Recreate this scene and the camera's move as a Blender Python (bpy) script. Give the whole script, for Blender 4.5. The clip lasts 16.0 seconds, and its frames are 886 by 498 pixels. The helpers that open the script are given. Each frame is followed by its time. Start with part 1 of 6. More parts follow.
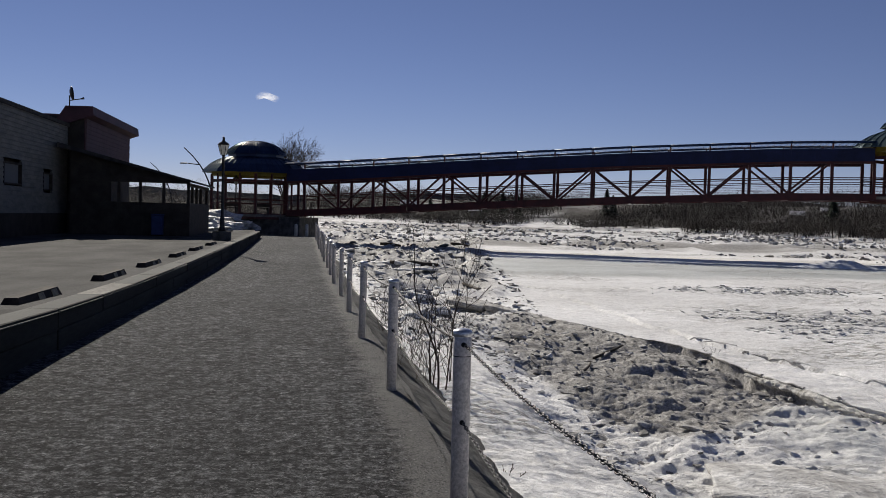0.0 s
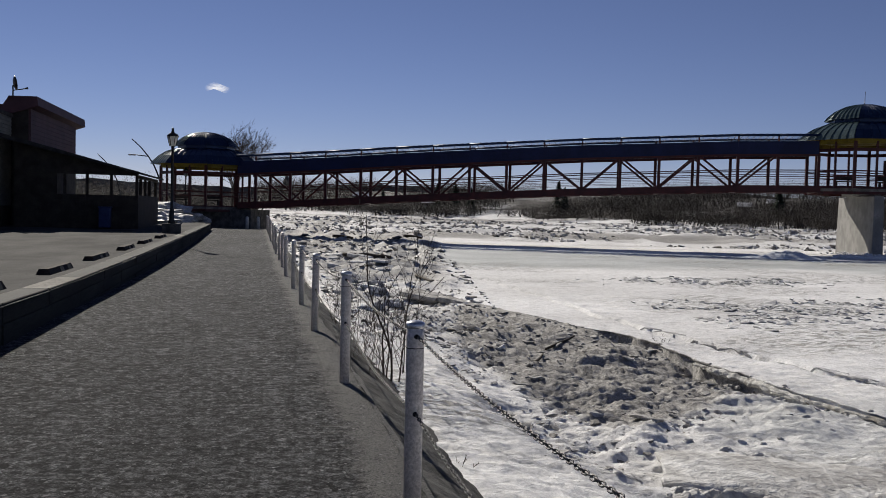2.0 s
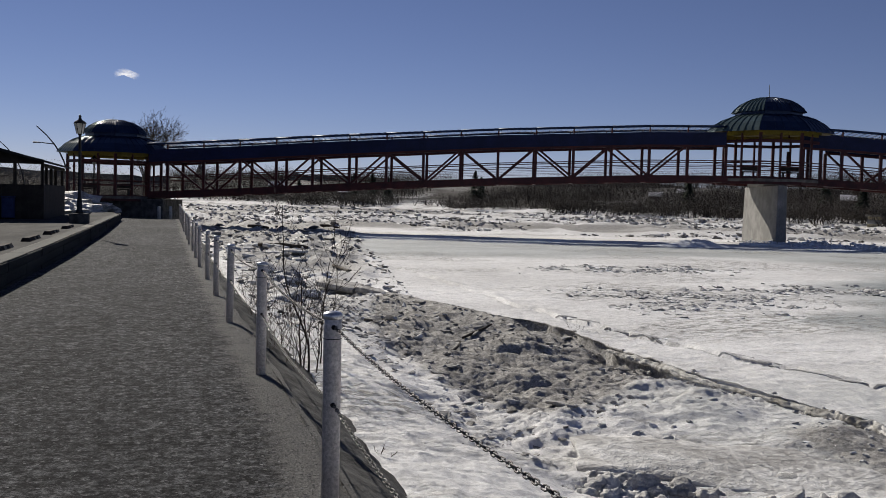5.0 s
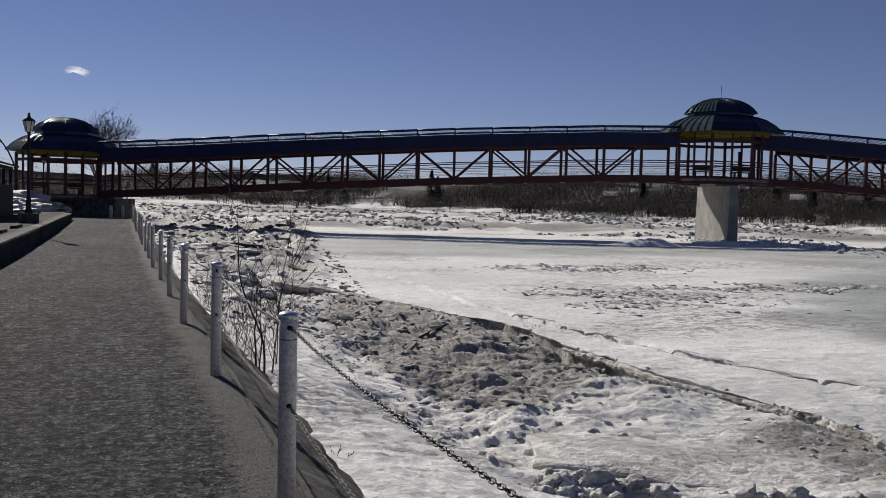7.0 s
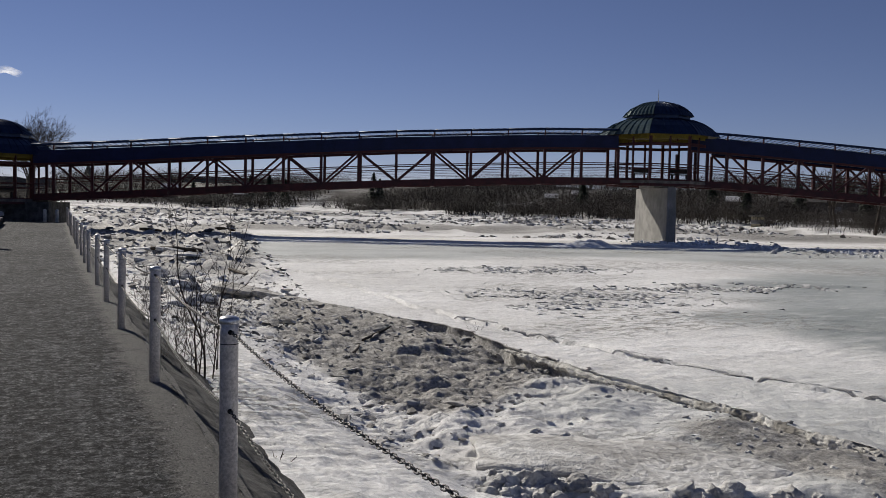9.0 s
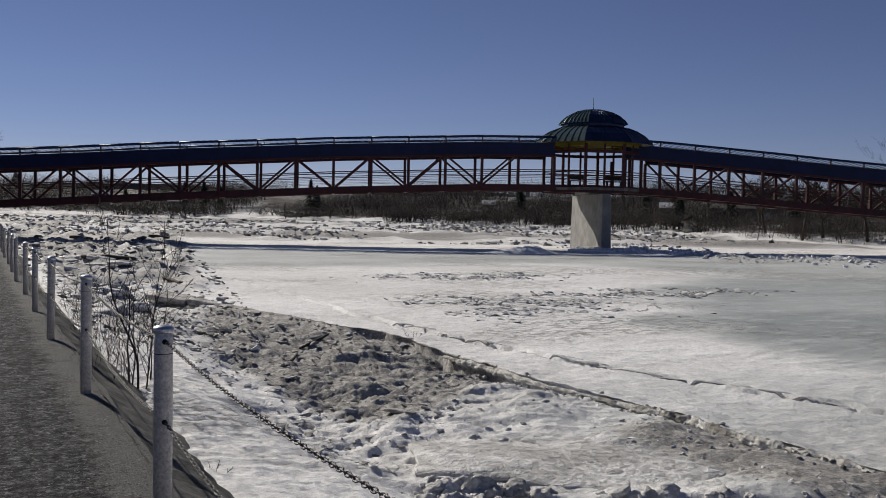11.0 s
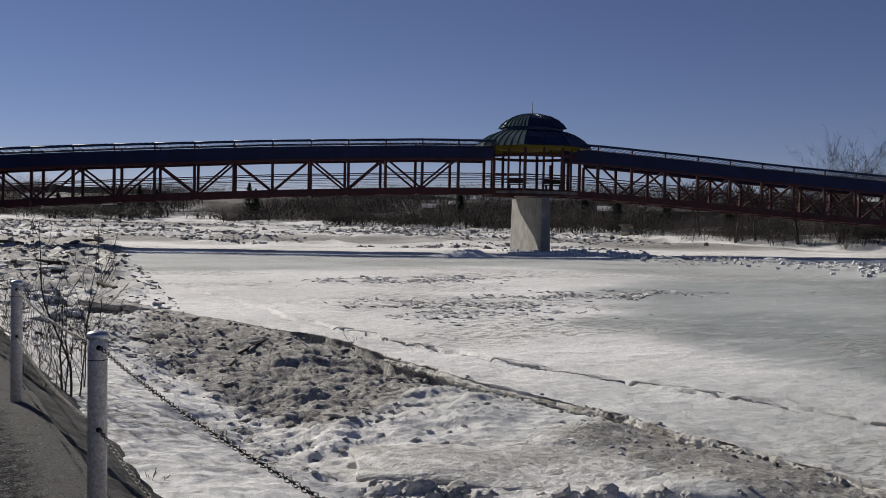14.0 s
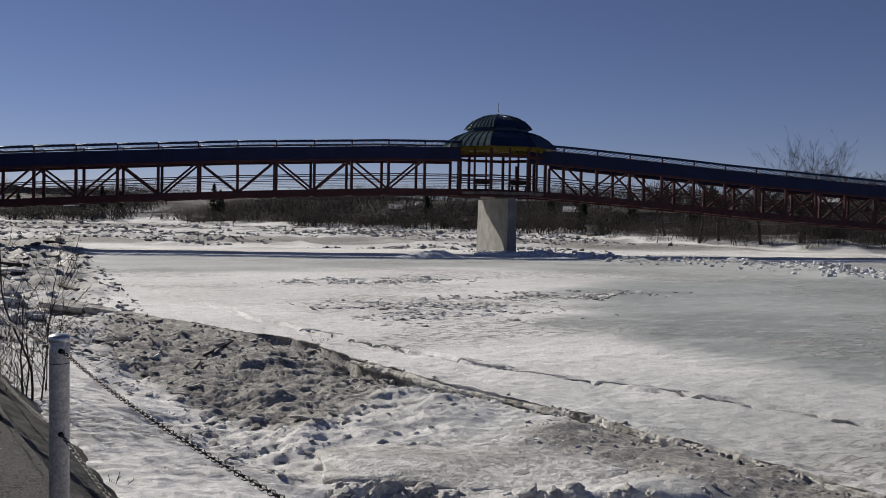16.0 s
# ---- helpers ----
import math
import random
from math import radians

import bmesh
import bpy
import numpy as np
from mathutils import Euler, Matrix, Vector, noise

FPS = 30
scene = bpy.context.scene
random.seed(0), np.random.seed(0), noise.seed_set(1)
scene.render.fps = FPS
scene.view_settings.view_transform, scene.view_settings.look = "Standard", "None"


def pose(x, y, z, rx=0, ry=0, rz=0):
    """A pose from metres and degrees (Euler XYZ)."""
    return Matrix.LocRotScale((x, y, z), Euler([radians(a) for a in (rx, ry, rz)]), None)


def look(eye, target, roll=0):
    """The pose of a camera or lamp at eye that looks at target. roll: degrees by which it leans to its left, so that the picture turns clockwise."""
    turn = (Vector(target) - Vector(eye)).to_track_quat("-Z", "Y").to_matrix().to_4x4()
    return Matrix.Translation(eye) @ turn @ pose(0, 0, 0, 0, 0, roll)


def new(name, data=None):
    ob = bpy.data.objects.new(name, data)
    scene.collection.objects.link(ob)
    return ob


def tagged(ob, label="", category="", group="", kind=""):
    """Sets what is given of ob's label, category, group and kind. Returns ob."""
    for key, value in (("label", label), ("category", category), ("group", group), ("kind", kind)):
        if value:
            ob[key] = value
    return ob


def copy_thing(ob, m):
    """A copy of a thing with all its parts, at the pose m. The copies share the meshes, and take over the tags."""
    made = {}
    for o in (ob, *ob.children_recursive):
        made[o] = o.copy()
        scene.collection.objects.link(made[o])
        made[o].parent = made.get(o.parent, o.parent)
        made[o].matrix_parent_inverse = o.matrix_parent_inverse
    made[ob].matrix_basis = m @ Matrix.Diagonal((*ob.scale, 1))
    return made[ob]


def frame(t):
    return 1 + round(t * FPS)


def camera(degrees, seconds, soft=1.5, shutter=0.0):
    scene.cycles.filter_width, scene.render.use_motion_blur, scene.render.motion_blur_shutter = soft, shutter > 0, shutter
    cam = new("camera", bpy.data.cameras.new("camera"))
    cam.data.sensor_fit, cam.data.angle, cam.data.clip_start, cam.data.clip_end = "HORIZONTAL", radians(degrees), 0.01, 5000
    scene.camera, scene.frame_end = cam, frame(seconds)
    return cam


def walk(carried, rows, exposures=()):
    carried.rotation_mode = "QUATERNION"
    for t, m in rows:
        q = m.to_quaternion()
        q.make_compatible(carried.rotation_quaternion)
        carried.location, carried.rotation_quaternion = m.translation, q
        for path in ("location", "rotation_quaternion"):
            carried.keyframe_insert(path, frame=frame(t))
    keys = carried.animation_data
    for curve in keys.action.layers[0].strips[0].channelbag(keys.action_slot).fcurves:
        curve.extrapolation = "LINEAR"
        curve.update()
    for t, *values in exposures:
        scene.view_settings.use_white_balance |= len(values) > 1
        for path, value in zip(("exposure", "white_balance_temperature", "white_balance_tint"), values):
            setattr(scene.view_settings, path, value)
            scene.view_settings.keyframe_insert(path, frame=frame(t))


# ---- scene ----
cam = camera(50.181, 16.0, soft=0.8)
PATH = [
    (0.0, pose(0.0000, 0.0000, 1.6000, 88.024, -1.582, -8.378)),
    (0.5, pose(0.0003, -0.0009, 1.6002, 87.945, -1.571, -8.940)),
    (1.0, pose(0.0006, -0.0016, 1.6002, 87.854, -1.534, -9.653)),
    (1.5, pose(0.0009, -0.0019, 1.5999, 87.754, -1.537, -10.447)),
    (2.0, pose(0.0012, -0.0019, 1.5999, 87.620, -1.505, -11.236)),
    (2.5, pose(0.0014, -0.0035, 1.6004, 87.460, -1.527, -12.045)),
    (3.0, pose(0.0011, -0.0065, 1.6015, 87.367, -1.521, -12.894)),
    (3.5, pose(0.0003, -0.0103, 1.6026, 87.278, -1.538, -13.754)),
    (4.0, pose(-0.0005, -0.0134, 1.6038, 87.184, -1.518, -14.600)),
    (6.5, pose(-0.0011, -0.0159, 1.6053, 87.145, -1.483, -18.334)),
    (7, pose(-0.0013, -0.0180, 1.6068, 87.137, -1.502, -18.881)),
    (7.5, pose(-0.0013, -0.0202, 1.6078, 87.100, -1.557, -19.440)),
    (8, pose(-0.0012, -0.0222, 1.6082, 87.120, -1.466, -20.045)),
    (8.5, pose(-0.0018, -0.0250, 1.6084, 87.223, -1.371, -21.094)),
    (9, pose(-0.0027, -0.0274, 1.6084, 87.369, -1.330, -22.373)),
    (11.5, pose(-0.0036, -0.0294, 1.6082, 87.965, -1.223, -26.862)),
    (12.0, pose(-0.0038, -0.0302, 1.6077, 88.058, -1.240, -27.565)),
    (12.5, pose(-0.0035, -0.0305, 1.6071, 88.124, -1.236, -28.172)),
    (13.0, pose(-0.0033, -0.0305, 1.6068, 88.151, -1.205, -28.705)),
    (13.5, pose(-0.0033, -0.0304, 1.6068, 88.165, -1.226, -29.224)),
    (14.0, pose(-0.0034, -0.0302, 1.6071, 88.140, -1.170, -29.739)),
    (14.5, pose(-0.0036, -0.0305, 1.6074, 88.132, -1.156, -30.273)),
    (15.0, pose(-0.0036, -0.0311, 1.6079, 88.150, -1.128, -30.799)),
    (15.5, pose(-0.0038, -0.0318, 1.6082, 88.198, -1.130, -31.277)),
    (16.0, pose(-0.0038, -0.0319, 1.6082, 88.233, -1.094, -31.769)),
]
walk(cam, PATH, [(0.0, 0.03, 6500, 12), (4.0, -0.01, 6500, 12), (9.0, -0.08, 6500, 12), (16.0, -0.12, 6500, 12)])

# ---------------------------------------------------------------- world and sun
SUN_AZ = radians(-15.0)      # from +Y, negative to the left
SUN_EL = radians(30.5)
world = bpy.data.worlds.new("world")
scene.world = world
world.use_nodes = True
wn = world.node_tree.nodes
sky = wn.new("ShaderNodeTexSky")
sky.sky_type = "NISHITA"
sky.sun_disc = False
sky.sun_elevation = SUN_EL
sky.sun_rotation = SUN_AZ
sky.altitude = 3500.0
sky.air_density = 1.0
sky.dust_density = 0.0
sky.ozone_density = 4.5
wn["Background"].inputs["Strength"].default_value = 0.05
cast = wn.new("ShaderNodeMix")                 # a faint violet cast of the whole sky
cast.data_type, cast.blend_type = "RGBA", "MULTIPLY"
cast.inputs[0].default_value = 1.0
cast.inputs[7].default_value = (1.25, 0.99, 1.04, 1)
world.node_tree.links.new(sky.outputs[0], cast.inputs[6])
world.node_tree.links.new(cast.outputs[2], wn["Background"].inputs["Color"])
sun_dir = Vector((math.sin(SUN_AZ) * math.cos(SUN_EL), math.cos(SUN_AZ) * math.cos(SUN_EL), math.sin(SUN_EL)))
sun_data = bpy.data.lights.new("sun", "SUN")
sun_data.energy = 5.0
sun_data.angle = radians(0.53)
sun_data.color = (1.0, 0.95, 0.84)
sun = new("sun", sun_data)
sun.matrix_world = look(sun_dir * 100, (0, 0, 0))


# ---------------------------------------------------------------- materials
def nodes_of(name):
    m = bpy.data.materials.new(name)
    m.use_nodes = True
    nt = m.node_tree
    return m, nt, nt.nodes["Principled BSDF"]


def add_noise(nt, scale, detail=6.0, rough=0.6, coord="Object", stretch=(1, 1, 1)):
    tc = nt.nodes.new("ShaderNodeTexCoord")
    mp = nt.nodes.new("ShaderNodeMapping")
    mp.inputs["Scale"].default_value = stretch
    n = nt.nodes.new("ShaderNodeTexNoise")
    n.inputs["Scale"].default_value = scale
    n.inputs["Detail"].default_value = detail
    n.inputs["Roughness"].default_value = rough
    nt.links.new(tc.outputs[coord], mp.inputs["Vector"])
    nt.links.new(mp.outputs[0], n.inputs["Vector"])
    return n.outputs["Fac"]


def ramp(nt, fac, stops):
    r = nt.nodes.new("ShaderNodeValToRGB")
    e = r.color_ramp.elements
    while len(e) < len(stops):
        e.new(0.5)
    for k, (p, c) in zip(e, stops):
        k.position = p
        k.color = (*c, 1) if len(c) == 3 else c
    nt.links.new(fac, r.inputs[0])
    return r.outputs[0]


def mix(nt, fac, a, b, mode="MIX"):
    m = nt.nodes.new("ShaderNodeMix")
    m.data_type = "RGBA"
    m.blend_type = mode
    for v, k in ((fac, 0), (a, 6), (b, 7)):
        if isinstance(v, (int, float)):
            m.inputs[k].default_value = v
        elif isinstance(v, tuple):
            m.inputs[k].default_value = (*v, 1)
        else:
            nt.links.new(v, m.inputs[k])
    return m.outputs[2]


def bump(nt, b, height, dist, strength=1.0, prev=None):
    n = nt.nodes.new("ShaderNodeBump")
    n.inputs["Distance"].default_value = dist
    n.inputs["Strength"].default_value = strength
    nt.links.new(height, n.inputs["Height"])
    if prev is not None:
        nt.links.new(prev, n.inputs["Normal"])
    nt.links.new(n.outputs[0], b.inputs["Normal"])
    return n.outputs[0]


def surface(name, dark, light, scale=6.0, rough=0.7, relief=0.004, fine=40.0, metal=0.0, stretch=(1, 1, 1), spec=0.25, contrast=(0.38, 0.62), pieces=0.0):
    """A worn surface with broad blotches and fine grain."""
    m, nt, b = nodes_of(name)
    big = add_noise(nt, scale, stretch=stretch)
    small = add_noise(nt, fine, 4.0, 0.7, stretch=stretch)
    c = ramp(nt, big, [(contrast[0], dark), (contrast[1], light)])
    g = ramp(nt, small, [(0.36, (0.66, 0.66, 0.66)), (0.64, (1.18, 1.18, 1.18))])
    c = mix(nt, 1.0, c, g, "MULTIPLY")
    if pieces:                                   # each loose piece a little lighter or darker
        own = nt.nodes.new("ShaderNodeNewGeometry").outputs["Random Per Island"]
        c = mix(nt, 1.0, c, ramp(nt, own, [(0.0, (1 - pieces,) * 3), (1.0, (1 + pieces * 0.5,) * 3)]), "MULTIPLY")
    nt.links.new(c, b.inputs["Base Color"])
    b.inputs["Roughness"].default_value = rough
    b.inputs["Metallic"].default_value = metal
    b.inputs["Specular IOR Level"].default_value = spec
    if relief:
        bump(nt, b, small, relief)
    return m


def attribute(nt, name):
    a = nt.nodes.new("ShaderNodeAttribute")
    a.attribute_name = name
    return a.outputs["Fac"]


def ice_ground():
    """Snow, dirty rubble ice and smooth grey ice, by the zones of the river."""
    m, nt, b = nodes_of("river_snow_and_ice")
    mud, smooth, bank = attribute(nt, "mud"), attribute(nt, "smooth_ice"), attribute(nt, "bank")
    broad = add_noise(nt, 0.22, 6, 0.6, stretch=(0.6, 1.0, 1))
    crust = add_noise(nt, 1.1, 8, 0.72, stretch=(0.8, 1.5, 1))
    mid = add_noise(nt, 4.2, 8, 0.7)
    fine = add_noise(nt, 17, 7, 0.75)
    grain = add_noise(nt, 75, 3, 0.7)
    snow = mix(nt, ramp(nt, broad, [(0.40, (0, 0, 0)), (0.60, (1, 1, 1))]), (0.73, 0.722, 0.71), (0.87, 0.865, 0.856))
    snow = mix(nt, ramp(nt, crust, [(0.60, (0, 0, 0)), (0.74, (0.7, 0.7, 0.7))]), snow, (0.52, 0.50, 0.47))
    snow = mix(nt, 1.0, snow, ramp(nt, fine, [(0.40, (0.84,) * 3), (0.56, (1.08,) * 3)]), "MULTIPLY")
    snow = mix(nt, 1.0, snow, ramp(nt, mid, [(0.38, (0.86,) * 3), (0.60, (1.06,) * 3)]), "MULTIPLY")
    grey = mix(nt, ramp(nt, broad, [(0.38, (0, 0, 0)), (0.62, (1, 1, 1))]), (0.29, 0.318, 0.308), (0.41, 0.436, 0.425))
    grey = mix(nt, ramp(nt, crust, [(0.52, (0, 0, 0)), (0.64, (0.7, 0.7, 0.7))]), grey, (0.58, 0.585, 0.575))
    c = mix(nt, smooth, snow, grey)
    # wind-cut scaly crust in patches on the plate
    zone = ramp(nt, add_noise(nt, 0.10, 3, 0.5, stretch=(1.0, 1.3, 1)), [(0.50, (0, 0, 0)), (0.58, (1, 1, 1))])
    scale = ramp(nt, add_noise(nt, 3.4, 6, 0.7, stretch=(0.7, 1.6, 1)), [(0.52, (0, 0, 0)), (0.57, (1, 1, 1))])
    scaly = mix(nt, 1.0, zone, scale, "MULTIPLY")
    c = mix(nt, scaly, c, (0.40, 0.385, 0.36))
    streak = ramp(nt, add_noise(nt, 0.8, 7, 0.75, stretch=(0.5, 2.6, 1)), [(0.60, (0, 0, 0)), (0.66, (0.6, 0.6, 0.6))])
    c = mix(nt, streak, c, (0.46, 0.44, 0.41))
    dirt = mix(nt, ramp(nt, mid, [(0.38, (0, 0, 0)), (0.62, (1, 1, 1))]), (0.20, 0.191, 0.178), (0.45, 0.436, 0.412))
    dirt = mix(nt, 1.0, dirt, ramp(nt, fine, [(0.38, (0.55,) * 3), (0.62, (1.35,) * 3)]), "MULTIPLY")
    add = nt.nodes.new("ShaderNodeMath")
    add.operation = "MULTIPLY_ADD"
    nt.links.new(mid, add.inputs[0])
    add.inputs[1].default_value = 1.5
    nt.links.new(mud, add.inputs[2])
    half = nt.nodes.new("ShaderNodeMath")
    half.operation = "MULTIPLY"
    nt.links.new(add.outputs[0], half.inputs[0])
    half.inputs[1].default_value = 0.5
    c = mix(nt, ramp(nt, half.outputs[0], [(0.50, (0, 0, 0)), (0.74, (1, 1, 1))]), c, dirt)
    earth = mix(nt, ramp(nt, crust, [(0.4, (0, 0, 0)), (0.6, (1, 1, 1))]), (0.030, 0.026, 0.023), (0.070, 0.060, 0.052))
    c = mix(nt, bank, c, earth)
    speck = ramp(nt, add_noise(nt, 26, 5, 0.8), [(0.62, (1, 1, 1)), (0.70, (0.40, 0.37, 0.33))])
    c = mix(nt, 1.0, c, speck, "MULTIPLY")
    nt.links.new(c, b.inputs["Base Color"])
    nt.links.new(ramp(nt, smooth, [(0.0, (0.8,) * 3), (1.0, (0.45,) * 3)]), b.inputs["Roughness"])
    b.inputs["Specular IOR Level"].default_value = 0.2
    zero = bump(nt, b, scaly, 0.05, 0.8, bump(nt, b, crust, 0.20, 0.4))
    one = bump(nt, b, mid, 0.045, 0.6, zero)
    two = bump(nt, b, fine, 0.018, 0.8, one)
    bump(nt, b, grain, 0.007, 0.7, two)
    return m


def gravel_asphalt():
    m, nt, b = nodes_of("gritty_asphalt")
    broad = add_noise(nt, 0.5, 5, 0.6, stretch=(1, 0.35, 1))
    patch = add_noise(nt, 2.3, 8, 0.75)
    mid = add_noise(nt, 8, 8, 0.85)
    fine = add_noise(nt, 60, 5, 0.8)
    tiny = add_noise(nt, 150, 3, 0.8)
    v = nt.nodes.new("ShaderNodeTexVoronoi")
    v.inputs["Scale"].default_value = 42
    tc = nt.nodes.new("ShaderNodeTexCoord")
    nt.links.new(tc.outputs["Object"], v.inputs["Vector"])
    c = mix(nt, ramp(nt, broad, [(0.38, (0, 0, 0)), (0.62, (1, 1, 1))]), (0.029, 0.0295, 0.031), (0.051, 0.052, 0.0545))
    c = mix(nt, ramp(nt, patch, [(0.45, (0, 0, 0)), (0.62, (0.8, 0.8, 0.8))]), c, (0.073, 0.0735, 0.0765))
    c = mix(nt, 1.0, c, ramp(nt, mid, [(0.45, (0.42,) * 3), (0.55, (1.65,) * 3)]), "MULTIPLY")
    c = mix(nt, ramp(nt, add_noise(nt, 11, 5, 0.65), [(0.56, (0, 0, 0)), (0.62, (0.85, 0.85, 0.85))]), c, (0.145, 0.146, 0.150))
    c = mix(nt, 1.0, c, ramp(nt, add_noise(nt, 17, 6, 0.7), [(0.44, (0.5,) * 3), (0.56, (1.45,) * 3)]), "MULTIPLY")
    c = mix(nt, 1.0, c, ramp(nt, fine, [(0.42, (0.3,) * 3), (0.58, (1.9,) * 3)]), "MULTIPLY")
    stones = ramp(nt, v.outputs["Color"], [(0.86, (0, 0, 0)), (0.93, (0.8,) * 3)])
    c = mix(nt, stones, c, (0.24, 0.24, 0.245))
    sand = attribute(nt, "sand")
    add = nt.nodes.new("ShaderNodeMath")
    add.operation = "MULTIPLY_ADD"
    nt.links.new(patch, add.inputs[0])
    add.inputs[1].default_value = 2.0
    nt.links.new(sand, add.inputs[2])
    add2 = nt.nodes.new("ShaderNodeMath")
    add2.operation = "MULTIPLY_ADD"
    nt.links.new(fine, add2.inputs[0])
    add2.inputs[1].default_value = 0.9
    nt.links.new(add.outputs[0], add2.inputs[2])
    sandc = mix(nt, ramp(nt, fine, [(0.38, (0, 0, 0)), (0.62, (1, 1, 1))]), (0.10, 0.098, 0.094), (0.225, 0.220, 0.210))
    third = nt.nodes.new("ShaderNodeMath")
    third.operation = "MULTIPLY"
    nt.links.new(add2.outputs[0], third.inputs[0])
    third.inputs[1].default_value = 0.28
    c = mix(nt, ramp(nt, third.outputs[0], [(0.0, (0, 0, 0)), (0.5, (0, 0, 0)), (0.62, (1, 1, 1))]), c, sandc)
    nt.links.new(c, b.inputs["Base Color"])
    b.inputs["Roughness"].default_value = 0.95
    b.inputs["Specular IOR Level"].default_value = 0.08
    one = bump(nt, b, mid, 0.012, 0.6)
    two = bump(nt, b, fine, 0.012, 0.9, one)
    bump(nt, b, tiny, 0.008, 1.0, two)
    return m


